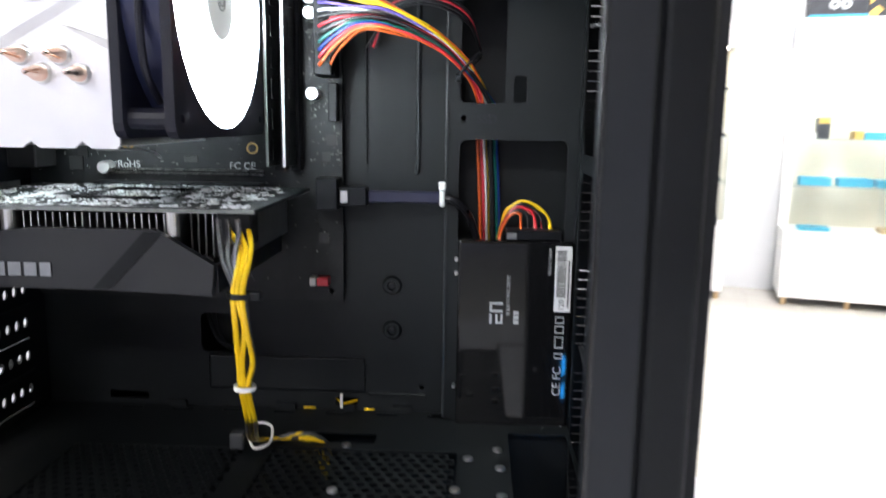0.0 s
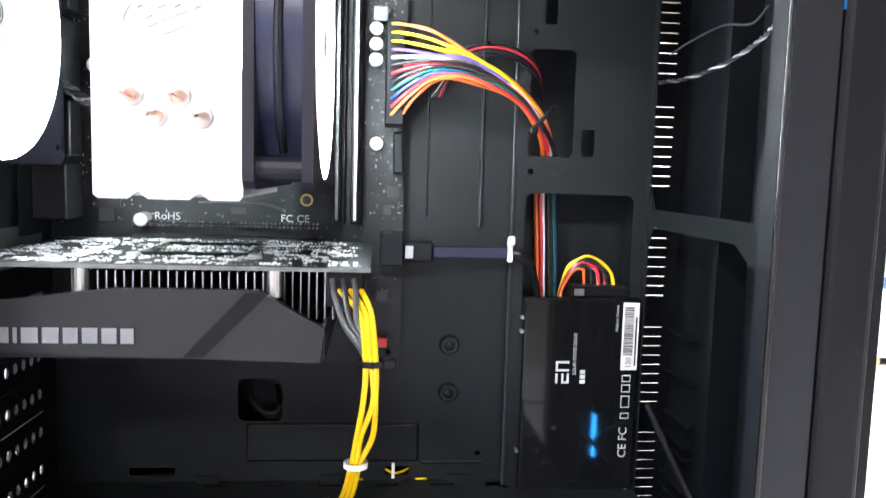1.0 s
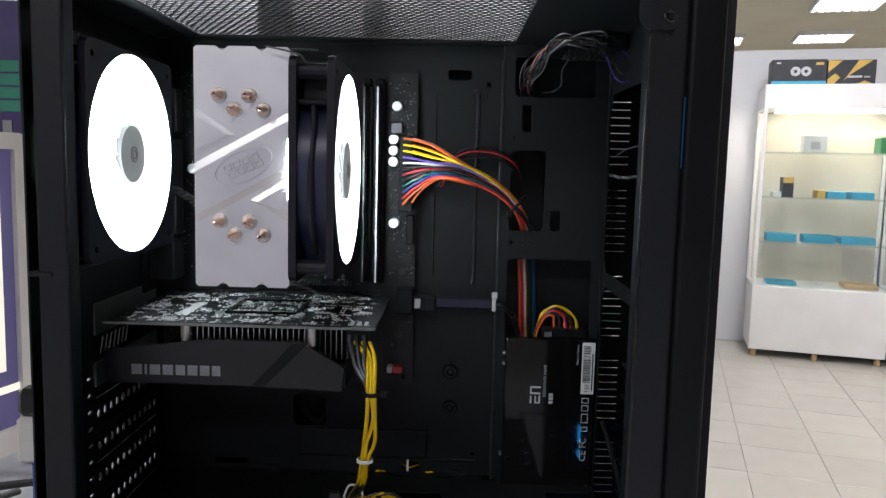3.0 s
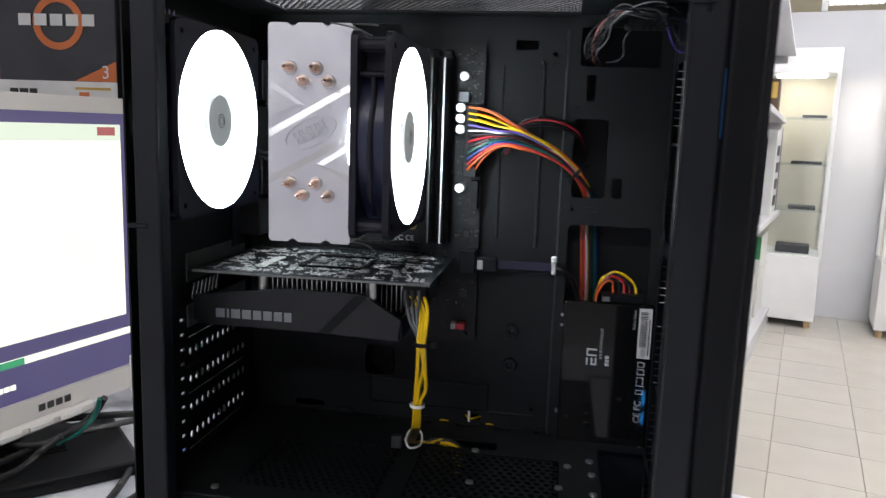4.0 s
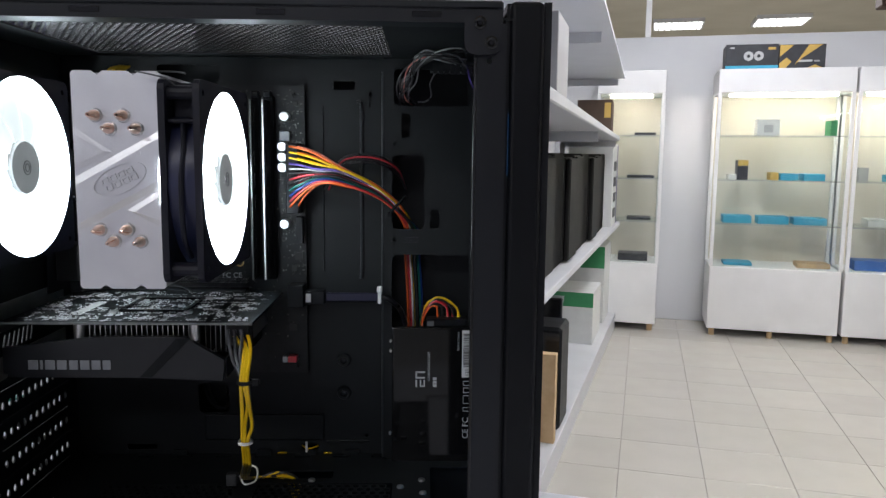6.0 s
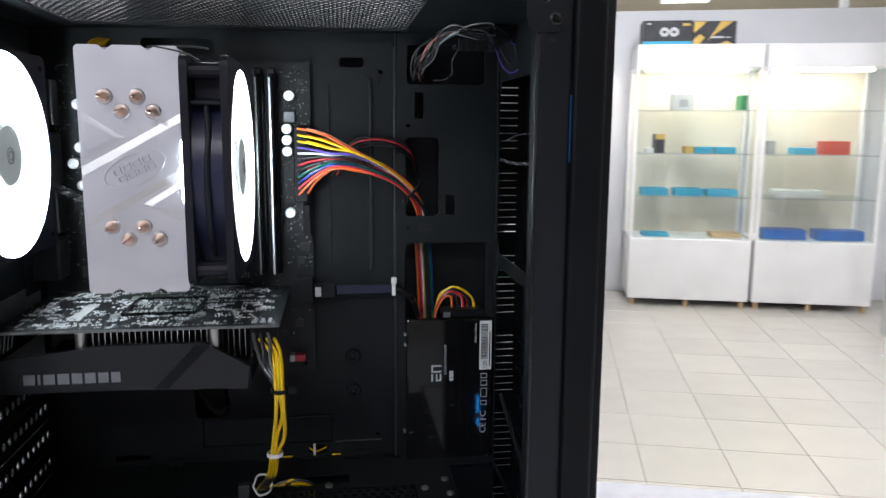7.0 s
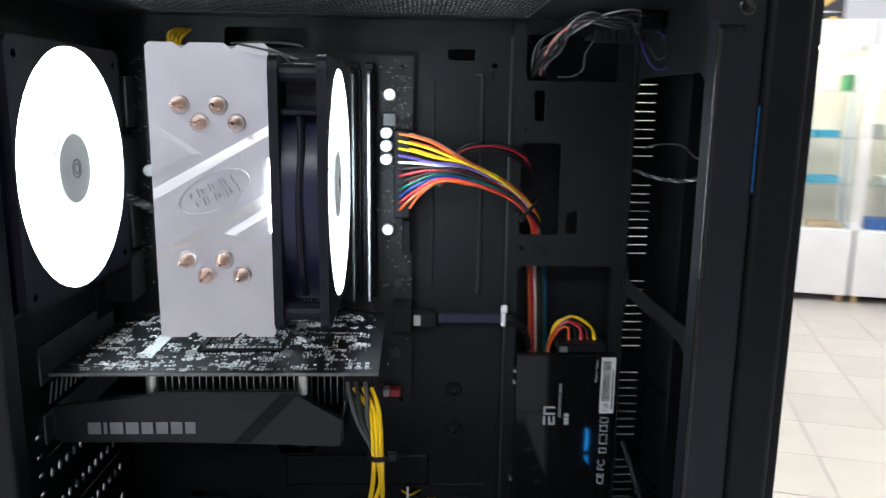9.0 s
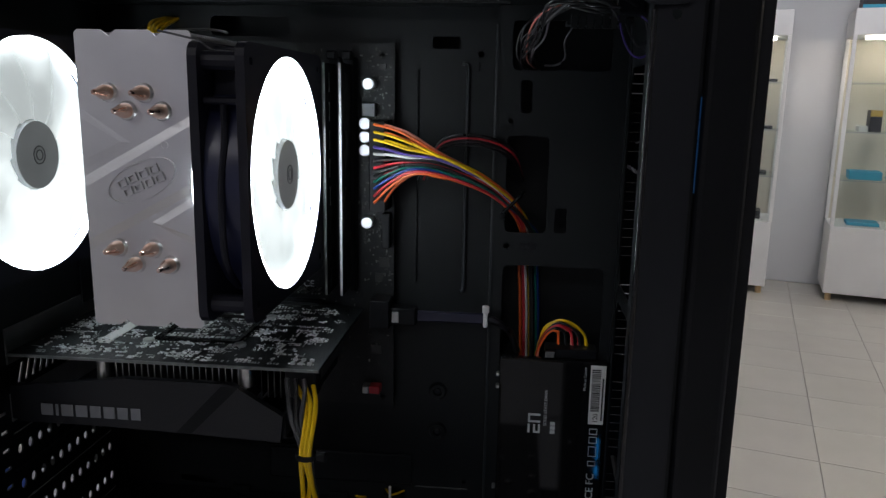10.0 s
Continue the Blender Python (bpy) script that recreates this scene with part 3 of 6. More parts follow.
for k, (v0, w, h) in enumerate(((2.9, 0.16, 0.07), (3.1, 0.1, 0.12), (3.24, 0.12, 0.09))):
    carton("blister_pack", 1.87, 1.95, v0, v0 + w, 0.522, 0.522 + h, (M_BLUE, M_GREY, M_BLUE)[k], ("blue packet on the counter floor", "grey packet on the counter floor", "blue packet on the counter floor")[k])
cam_body = thing("security_camera", (1.9, 4.3, 2.2), "small dark security camera on the wall post", "camera", "", ROOM)
part("body", one(1.86, 1.94, 4.2, 4.3, 1.93, 2.0, 0.01), M_GREY, cam_body)
part("bracket", one(1.89, 1.91, 4.26, 4.28, 2.0, CEILING), M_GREY, cam_body)

# open shelving behind the tower
SH = Matrix.Translation((0.573, 2.366, 0)) @ pose(0, 0, 0, 0, 0, -21.8)
shelving = thing("shelf_unit", (-0.2, 1.2, 0), "long white metal shop shelving with three levels", "shelf", "", SH)
part("deck", one(-0.46, 0.0, -1.3, 2.75, 0.085, 0.115, 0.003), M_SHELF, shelving)
part("kick_plate", one(-0.02, -0.005, -1.3, 2.75, 0.0, 0.085), M_SHELF, shelving)
part("shelf", one(-0.46, 0.0, -1.3, 2.75, 0.715, 0.745, 0.003), M_SHELF, shelving)
part("back_panel", one(-0.49, -0.465, -1.3, 2.75, 0, 1.9), M_SHELF, shelving)
for v in (-1.29, 0.7, 2.72):
    part("upright", one(-0.464, -0.42, v, v + 0.03, 0.115, 1.9), M_SHELF, shelving)
part("upper_shelf", one(-0.5, -0.1, 0.85, 4.68, 1.29, 1.315, 0.003), M_SHELF, shelving, place=ROOM)
top = part("top_shelf", one(-0.45, -0.08, 0.85, 4.6, 1.66, 1.672), M_SHELF, shelving, place=ROOM)
for v in (0.9, 2.8, 4.6):
    part("bracket", boxes((-0.45, -0.12, v, v + 0.012, 1.25, 1.29), (-0.45, -0.12, v, v + 0.012, 1.62, 1.66), (-0.46, -0.43, v, v + 0.03, 0.9, 1.9)), M_SHELF, shelving, place=ROOM)
for k in range(9):
    c = thing("computer_tower", (-0.2, -0.2 + 0.27 * k, 0.745), "black desktop computer tower standing on the white shelf", "computer", "towers on the shelf", SH)
    v0 = -0.25 + 0.272 * k
    part("body", one(-0.42, -0.06, v0, v0 + 0.235, 0.752, 1.19 + 0.008 * (k % 3), 0.006), M_TOWER, c)
    part("front_panel", one(-0.059, -0.035 - 0.012 * ((k * 7) % 3), v0 + 0.004, v0 + 0.231, 0.755, 1.185 + 0.008 * (k % 3), 0.006), M_TOWER, c)
    for a in (0.02, 0.14):
        part("foot", one(-0.4, -0.08, v0 + a, v0 + a + 0.02, 0.745, 0.752), M_RUBBER, c)
for v0, z, h in ((1.72, 0.115, 0.3), (2.3, 0.115, 0.5)):
    carton("printer_box", -0.42, -0.05, v0, v0 + 0.4, z, z + h, M_WHITEBOX, "white printer carton with a green top band on the shelf", place=SH,
           bands=(("band", 0, 1, 0.72, 1.0, M_GREENBOX), ("print", 0.2, 0.55, 0.8, 0.92, M_PRINT)))
c = thing("flat_screen", (-0.15, 0.75, 0.115), "black flat monitor standing on the lower shelf", "monitor", "", SH)
part("panel", one(-0.4, -0.09, 0.8, 0.83, 0.2, 0.55, 0.006), M_GLOSS, c)
part("stand", one(-0.28, -0.2, 0.83, 0.88, 0.13, 0.4, 0.004), M_PLASTIC, c)
part("base", one(-0.35, -0.08, 0.72, 0.92, 0.115, 0.13, 0.005), M_PLASTIC, c)
c = thing("speaker", (-0.08, 0.4, 0.115), "tall black loudspeaker on the lower shelf", "speaker", "", SH)
part("body", one(-0.2, -0.012, 0.3, 0.5, 0.115, 0.53, 0.012), M_PLASTIC, c)
part("grille", one(-0.19, -0.02, 0.294, 0.2995, 0.13, 0.51), M_GLOSS, c)
c = carton("wooden_panel", -0.09, -0.01, 0.16, 0.2, 0.115, 0.46, M_WOOD, "pale wooden panel leaning upright on the lower shelf", "panel", SH)
gb = carton("game_box", -0.3, -0.02, 2.3, 2.62, 0.745, 1.27, M_WHITEBOX, "tall white carton with dark blue edges and dark print", place=SH)
part("edge_band", one(-0.019, -0.017, 2.58, 2.62, 0.75, 1.265), M_PURPLEBOX, gb)
for zz in (0.8, 0.9, 1.0, 1.1):
    part("print", one(-0.019, -0.017, 2.36, 2.52, zz, zz + 0.06), M_DARKBOX, gb)
carton("graphics_box", -0.34, -0.14, 4.38, 4.62, 1.315, 1.52, M_BROWN, "brown glossy carton on the upper shelf", bands=(("print", 0.78, 0.96, 0.5, 0.92, M_GOLDBOX),))
carton("paper_box", -0.36, -0.16, 1.75, 2.0, 1.315, 1.55, M_GREY, "grey carton on the upper shelf")

# ---------------------------------------------------------------- the desk
DESK = 0.83
desk = thing("desk", (-0.1, 0.2, 0), "pale lilac-grey laminate desk", "table", "", ROOM)
part("desktop", one(-1.5, 1.05, -0.25, 0.644, DESK - 0.03, DESK, 0.003), M_DESK, desk)
for u in (-1.4, 1.0):
    part("side_panel", one(u, u + 0.025, -0.2, 0.6, 0, DESK - 0.03), M_DESK, desk)
part("modesty_panel", one(-1.37, 1.0, 0.55, 0.57, 0.2, DESK - 0.03), M_DESK, desk)

# monitor
MON = Matrix.Translation((-0.475, 0.703, 0)) @ pose(0, 0, 0, 0, 0, 73.5)
monitor = thing("monitor", (-0.2, 0.03, DESK), "silver-framed flat monitor showing a white setup window on purple", "monitor", "", MON)
part("back_cover", one(-0.42, -0.001, 0.012, 0.06, 0.876, 1.2, 0.012), M_BEZEL, monitor)
bz = bmesh.new()
plate(bz, rounded(-0.42, 0.0, 0.872, 1.209, 0.01), [rounded(-0.4, -0.017, 0.899, 1.192, 0.002)], AT_Y(-0.004), 0.02)
part("bezel", bz, M_BEZEL, monitor)
screen = part("screen", one(-0.402, -0.015, 0.002, 0.006, 0.896, 1.194), M_SCREENP, monitor, "purple desktop on the screen")
part("window_area", one(-0.402, -0.034, 0.0, 0.0015, 0.961, 1.163), M_SCREENW, screen, "white setup window")
part("title_bar", one(-0.402, -0.034, 0.0, 0.0015, 1.1632, 1.18), M_SCREENT, screen)
part("close_button", one(-0.066, -0.042, -0.0006, -0.0001, 1.168, 1.177), M_SCREENR, screen)
part("progress_track", one(-0.402, -0.017, 0.0, 0.0015, 0.937, 0.9445), M_SCREENW, screen)
part("progress_bar", one(-0.402, -0.168, -0.0006, -0.0001, 0.9372, 0.9443), M_SCREENG, screen)
for k in range(5):
    part("print", one(-0.212 + 0.007 * k, -0.2065 + 0.007 * k, 0.0, 0.0015, 0.9135, 0.9185), M_SCREENW, screen)
for k in range(4):
    part("logo_mark", one(-0.158 + 0.0105 * k, -0.15 + 0.0105 * k, -0.0048, -0.0042, 0.8835, 0.891, 0.0002), M_INK, monitor)
part("button_panel", one(-0.32, -0.095, -0.014, -0.0045, 0.8665, 0.8785, 0.003), M_BEZEL, monitor)
for k in range(4):
    part("button", one(-0.25 + 0.036 * k, -0.222 + 0.036 * k, -0.0162, -0.0142, 0.8695, 0.8755, 0.0008), M_WHITE, monitor)
part("stand", one(-0.25, -0.15, 0.03, 0.06, DESK + 0.012, 0.95, 0.004), M_PLASTIC, monitor)
part("base", one(-0.32, -0.08, -0.02, 0.14, DESK, DESK + 0.005, 0.002), M_PLASTIC, monitor)

BOX = Matrix.Translation((-0.5355, 0.75, 0)) @ pose(0, 0, 0, 0, 0, 1)
board = thing("box_shelf", (-0.2, 0.2, DESK), "dark shelf board on two posts behind the monitor", "shelf", "", BOX)
part("board", one(-0.45, 0.16, -0.01, 0.14, 1.19, 1.204, 0.002), M_PLASTIC, board)
for x in (-0.43, 0.1):
    part("post", one(x, x + 0.03, 0.1, 0.13, 0.0, 1.19), M_PLASTIC, board)
B0 = 1.2045


def processor_box(x0, x1, label, mat, bits):
    c = thing("processor_box", ((x0 + x1) / 2, 0.05, B0), label, "box", "processor boxes", BOX)
    part("carton", one(x0, x1, 0.0, 0.075, B0, B0 + 0.15, 0.001), mat, c)
    for nm, a0, a1, b0, b1, m in bits:
        part(nm, one(a0, a1, -0.0012, -0.0002, B0 + b0, B0 + b1), m, c)
    return c


ry = processor_box(-0.15, 0.004, "dark grey processor carton with orange ring and white band", M_DARKBOX, (("band", -0.15, 0.004, 0.001, 0.026, M_LABEL),))
for x0, x1, z0, z1, m in ((-0.045, -0.032, 0.004, 0.013, M_ORANGEBOX), (-0.05, -0.004, 0.016, 0.019, M_GOLDBOX), (-0.136, -0.125, 0.009, 0.016, M_INK), (-0.123, -0.112, 0.009, 0.016, M_INK), (-0.11, -0.1, 0.009, 0.016, M_INK)):
    part("logo_mark", one(x0, x1, -0.002, -0.0013, B0 + z0, B0 + z1), m, ry)
rb = bmesh.new()
plate(rb, ring_points(-0.0695, B0 + 0.096, 0.0325, 32), [ring_points(-0.0695, B0 + 0.096, 0.024, 32)], AT_Y(-0.0012), 0.0009)
part("ring", rb, M_ORANGEBOX, ry, "orange ring print")
for k in range(5):
    part("logo_mark", one(-0.12 + 0.0205 * k, -0.104 + 0.0205 * k, -0.002, -0.0013, B0 + 0.092, B0 + 0.106, 0.0002), M_LABEL, ry)
tri = bmesh.new()
plate(tri, [(-0.05, B0 + 0.0265), (0.0035, B0 + 0.0265), (0.0035, B0 + 0.051)], [], AT_Y(-0.0012), 0.0009)
part("corner_patch", tri, M_ORANGEBOX, ry, "orange corner patch")
words("3", 0.022, M_LABEL, BOX @ FACE(-0.01, -0.0014, B0 + 0.037), ry)
co = processor_box(0.01, 0.12, "dark purple processor carton with green print", M_PURPLEBOX, (("print", 0.014, 0.024, 0.006, 0.02, M_GREY),))
for k in range(4):
    part("logo_mark", one(0.012, 0.034, -0.0012, -0.0002, B0 + 0.073 - 0.0145 * k, B0 + 0.0855 - 0.0145 * k), M_TEAL, co)
processor_box(-0.31, -0.156, "red and white processor carton on the shelf board", M_REDBOX, (("band", -0.31, -0.156, 0.001, 0.05, M_LABEL),))

# clutter under the monitor
slab = thing("keyboard_tray", (-0.53, 0.5, DESK), "black plastic keyboard lying in front of the monitor", "keyboard", "", Matrix.Translation((-0.5, 0.56, DESK)) @ pose(0, 0, 0, 0, 0, 42))
part("body", one(-0.33, 0.065, -0.084, 0.06, 0.0, 0.015, 0.005, 2), M_PLASTIC, slab)
for k in range(4):
    part("embossed_mark", one(-0.1 + 0.028 * k, -0.08 + 0.028 * k, -0.02, 0.0, 0.0148, 0.0158, 0.0004), M_GLOSS, slab)
for name, pts, r, m in (
        ("power_lead", [(-0.72, 0.45, DESK + 0.03), (-0.6, 0.53, DESK + 0.035), (-0.5, 0.6, DESK + 0.03), (-0.42, 0.68, DESK + 0.012), (-0.3, 0.74, DESK + 0.006)], 0.004, M_RUBBER),
        ("signal_lead", [(-0.7, 0.55, DESK + 0.04), (-0.6, 0.6, DESK + 0.05), (-0.52, 0.66, DESK + 0.06), (-0.5, 0.72, DESK + 0.03), (-0.56, 0.76, DESK + 0.01)], 0.0035, M_RUBBER),
        ("network_lead", [(-0.66, 0.6, DESK + 0.028), (-0.58, 0.63, DESK + 0.04), (-0.52, 0.68, DESK + 0.06), (-0.47, 0.74, DESK + 0.04)], 0.003, W["green"]),
        ("power_lead", [(-0.75, 0.62, DESK + 0.03), (-0.66, 0.6, DESK + 0.045), (-0.58, 0.66, DESK + 0.03), (-0.54, 0.74, DESK + 0.05), (-0.46, 0.8, DESK + 0.02)], 0.0045, M_RUBBER),
        ("power_lead", [(-0.7, 0.68, DESK + 0.06), (-0.6, 0.7, DESK + 0.04), (-0.52, 0.74, DESK + 0.022), (-0.45, 0.72, DESK + 0.03), (-0.38, 0.78, DESK + 0.008)], 0.0045, M_RUBBER),
        ("signal_lead", [(-0.56, 0.84, DESK + 0.05), (-0.5, 0.78, DESK + 0.055), (-0.45, 0.75, DESK + 0.045), (-0.42, 0.78, DESK + 0.02), (-0.47, 0.84, DESK + 0.008)], 0.004, M_RUBBER),
        ("network_lead", [(-0.62, 0.78, DESK + 0.02), (-0.55, 0.72, DESK + 0.035), (-0.48, 0.74, DESK + 0.065), (-0.44, 0.8, DESK + 0.06)], 0.003, W["green"]),
        ("power_lead", [(-0.537, 0.466, 0.852), (-0.516, 0.487, 0.856), (-0.497, 0.512, 0.862), (-0.474, 0.535, 0.870), (-0.464, 0.565, 0.880), (-0.449, 0.561, 0.900)], 0.0035, M_RUBBER),
        ("signal_lead", [(-0.585, 0.527, 0.860), (-0.538, 0.516, 0.862), (-0.492, 0.513, 0.865), (-0.478, 0.559, 0.860), (-0.453, 0.626, 0.850)], 0.0035, M_RUBBER),
        ("power_lead", [(-0.520, 0.444, 0.850), (-0.498, 0.462, 0.853), (-0.485, 0.481, 0.858), (-0.479, 0.499, 0.866), (-0.462, 0.507, 0.880)], 0.0032, M_RUBBER),
        ("network_lead", [(-0.482, 0.527, 0.862), (-0.469, 0.545, 0.868), (-0.461, 0.561, 0.880), (-0.452, 0.558, 0.900)], 0.0028, W["green"]),
        ("mouse_lead", [(-0.390, 0.428, 0.835), (-0.396, 0.469, 0.835), (-0.402, 0.508, 0.836), (-0.411, 0.550, 0.840)], 0.0035, M_RUBBER),
        ("keyboard_lead", [(-0.374, 0.426, 0.835), (-0.380, 0.463, 0.835), (-0.373, 0.486, 0.838)], 0.0035, M_RUBBER)):
    ob = part(name, tube(bmesh.new(), pts, r, 10), m, None, smooth=True)
    tagged(ob, ("green" if m is W["green"] else "black") + " cable lying in a loose loop on the desk", "cable")
plug = thing("video_plug", (-0.39, 0.49, 0.9), "blue video cable with a beige plug behind the tower", "cable")
part("plug_body", one(-0.377, -0.347, 0.482, 0.498, 0.938, 0.976, 0.003), M_BEZEL, plug)
part("grip", one(-0.375, -0.349, 0.481, 0.499, 0.977, 1.0, 0.004), M_RUBBER, plug)
part("cord", tube(bmesh.new(), [(-0.356, 0.49, 0.938), (-0.356, 0.49, 0.9), (-0.357, 0.495, 0.865), (-0.362, 0.52, 0.842), (-0.377, 0.58, 0.842)], 0.011, 10), M_BLUECABLE, plug, smooth=True)

# ---------------------------------------------------------------- the tower
# the tower stands turned by a few degrees on the desk; all that it holds is given in its frame
CASE = pose(-0.03, 0.445, 0, 0, 0, -2.5) @ pose(0.03, -0.445, 0)
STANDING["at"] = CASE
XR, XF, YN, YT, YS = -0.2495, 0.0785, 0.266, 0.445, 0.436
ZB, ZS, ZT = 0.85, 0.95, 1.2723
case = thing("computer_case", (-0.08, 0.36, DESK), "black steel computer tower with its side panel off", "computer case")

tray = bmesh.new()
holes = [rounded(-0.0376, -0.0204, 1.248, 1.255, 0.001, 1), ring_points(-0.008, 1.245, 0.002, 10), rounded(-0.175, -0.125, 1.254, 1.266, 0.003), ring_points(-0.031, 1.0305, 0.0022, 10),
         ring_points(-0.030, 1.0025, 0.0022, 10), rounded(-0.066, -0.052, 0.953, 0.958, 0.001, 1), rounded(-0.15, -0.125, 0.985, 1.01, 0.004), rounded(-0.21, -0.12, 1.12, 1.21, 0.006), ring_points(-0.012, 0.966, 0.0016, 8), ring_points(-0.082, 0.966, 0.0012, 8),
         rounded(-0.21, -0.185, 0.953, 0.958, 0.001, 1)]
plate(tray, [(XR, ZB), (0.003, ZB), (0.003, ZT), (XR, ZT)], holes, AT_Y(YT), 0.0012)
part("tray", tray, M_STEEL, case, "black tray behind the main board")
part("pressed_ridge", tube(bmesh.new(), [(-0.019, YT, 1.2395), (-0.0165, YT - 0.0008, 1.239), (-0.0155, YT - 0.0012, 1.234), (-0.0155, YT - 0.0012, 1.2), (-0.0155, YT - 0.0012, 1.15), (-0.0155, YT - 0.0012, 1.104), (-0.0168, YT - 0.0006, 1.099)], 0.0012, 10), M_BEND, case, "rounded pressed ridge", smooth=True)
part("pressed_ridge", one(-0.0464, -0.0452, YT - 0.0012, YT - 0.0002, 1.104, 1.236, 0.0005, 2), M_STEEL, case)
part("pressed_ridge", one(-0.0096, -0.0086, YT - 0.0009, YT - 0.0002, 1.235, 1.2405, 0.0004), M_STEEL, case)
box_lo = bmesh.new()
box(box_lo, -0.145, -0.047, YT - 0.0016, YT - 0.0002, 0.962, 0.984, 0.0013, 3)
box(box_lo, -0.045, -0.009, YT - 0.0016, YT - 0.0002, 0.96, 0.962, 0.0007)
part("embossed_panel", box_lo, M_STEEL, case)
for z in (1.0305, 1.0025):
    ring = bmesh.new()
    lathe(ring, (-0.0305, YT - 0.0002, z), (0, -1, 0), [(0, 0.006), (0.0025, 0.0048), (0.0025, 0.003), (0.0008, 0.0024)], 20)
    part("standoff", ring, M_STEEL, case, smooth=True)
    scr = bmesh.new()
    lathe(scr, (-0.0305, YT, z), (0, -1, 0), [(0, 0.002), (0.0016, 0.002), (0.002, 0.0012)], 12)
    part("screw", scr, M_FRAME, case, smooth=True)
side = bmesh.new()
sh = [rounded(0.0093, 0.0344, 1.1395, 1.198, 0.003), rounded(0.009, 0.071, 1.05, 1.119, 0.004), rounded(0.0163, 0.023, 1.2113, 1.2303, 0.0008, 1), rounded(0.0392, 0.0466, 1.14, 1.155, 0.0008, 1),
      rounded(0.0105, 0.068, 1.236, 1.264, 0.003), ring_points(0.011, 1.131, 0.0018, 10), ring_points(0.011, 1.2065, 0.0016, 10), rounded(0.014, 0.024, 0.9535, 0.959, 0.001, 1), rounded(0.017, 0.0225, 0.968, 0.974, 0.0006, 1)]
plate(side, [(0.003, ZB), (XF, ZB), (XF, ZT), (0.003, ZT)], sh, AT_Y(YS), 0.0012)
part("cable_panel", side, M_STEEL, case)
part("step_bend", boxes((0.0025, 0.0037, YS, YT, ZB, ZT), (XF - 0.0012, XF, YS - 0.007, YS - 0.0005, 0.955, 1.262)), M_STEEL, case)
words("SSD", 0.007, M_FRAME, CASE @ FACE(0.0245, YS - 0.0003, 1.1305), case, depth=0.0003)
part("drive_clip", boxes((0.0168, 0.0178, YS - 0.006, YS - 0.0003, 0.967, 0.975), (0.0218, 0.0228, YS - 0.006, YS - 0.0003, 0.967, 0.975), (0.018, 0.0216, YS - 0.006, YS - 0.005, 0.967, 0.975)), M_STEEL, case)
bead = cone(bmesh.new(), (0.0018, YS + 0.0012, ZB + 0.1), (0.0018, YS + 0.0012, 1.262), 0.001, segs=12)
part("step_bead", bead, M_BEND, case, "rounded bend of the tray", smooth=True)
part("far_cover", one(XR, XF, 0.472, 0.4735, ZB, ZT), M_STEEL, case)

part("side_flange", one(XF + 0.0002, XF + 0.0014, YS + 0.0015, 0.4735, ZB, ZT), M_STEEL, case)

# rear wall with the expansion slots
rear = bmesh.new()
FY, FZ, FR = 0.3419, 1.1875, 0.0595
holes = [ring_points(FY, FZ, FR, 40)]
for row in range(6):
    z = 1.0478 - 0.0205 * row
    for k in range(11):
        y = 0.3383 + 0.0086 * k
        holes.append(ring_points(y, z, 0.0023, 8, 1.25))
for row in range(11):
    holes.append(rounded(0.3245, 0.3297, 1.051 - 0.0104 * row, 1.053 - 0.0104 * row, 0.0004, 1))
for row in (0, 2, 4):
    z = 1.0378 - 0.0205 * row
    holes.append([(0.3345, z - 0.0003), (0.427, z - 0.0003), (0.427, z + 0.0003), (0.3345, z + 0.0003)])
for k in range(2):
    holes.append(ring_points(0.292 + 0.0055 * k, 1.1265, 0.0018, 8, 1.4))
for k in range(6):
    holes.append(ring_points(0.2965 + 0.006 * k, 1.2545, 0.0016, 8, 1.2))
for k in range(7):
    y = 0.341 + 0.006 * k
    holes.append([(y, 1.064), (y + 0.0024, 1.064), (y + 0.0065, 1.0745), (y + 0.0041, 1.0745)])
plate(rear, [(YN + 0.001, ZB), (0.472, ZB), (0.472, ZT), (YN + 0.001, ZT)], holes, AT_X(XR), 0.001)
part("rear_wall", rear, M_STEEL, case, "perforated rear wall with slot covers")
for row in (1, 3):
    z = 1.0378 - 0.0205 * row
    part("slot_rib", one(XR + 0.0012, XR + 0.0026, 0.333, 0.428, z - 0.0006, z + 0.0006), M_FRAME, case)
part("inner_rib", one(XR + 0.002, XR + 0.007, 0.295, 0.299, 1.13, 1.25, 0.001), M_FRAME, case)
part("inner_rib", one(XR + 0.001, XR + 0.014, 0.265, 0.325, 1.1235, 1.1265, 0.0008), M_FRAME, case)

# open side: posts and rails
part("rear_post", one(-0.2435, -0.2275, YN, YN + 0.012, ZB, 1.2705, 0.0015, 2), M_FRAME, case)
post = bmesh.new()
plate(post, rounded(0.0618, 0.0792, ZB, 1.2705, 0.001, 1), [ring_points(0.0699, 1.2505, 0.0017, 10), ring_points(0.0706, 1.262, 0.0015, 10), ring_points(0.0648, 1.262, 0.0015, 10), ring_points(0.0698, 0.93, 0.0017, 10)], AT_Y(YN), 0.0012)
part("front_post", post, M_FRAME, case)
part("post_fold", cone(bmesh.new(), (0.0622, YN + 0.0006, ZB + 0.005), (0.0622, YN + 0.0006, 1.252), 0.0011, segs=12), M_GLOSS, case, "rounded glossy fold of the post", smooth=True)
part("front_post_return", one(0.0618, 0.0631, YN + 0.0014, YN + 0.012, ZB, 1.268), M_FRAME, case)
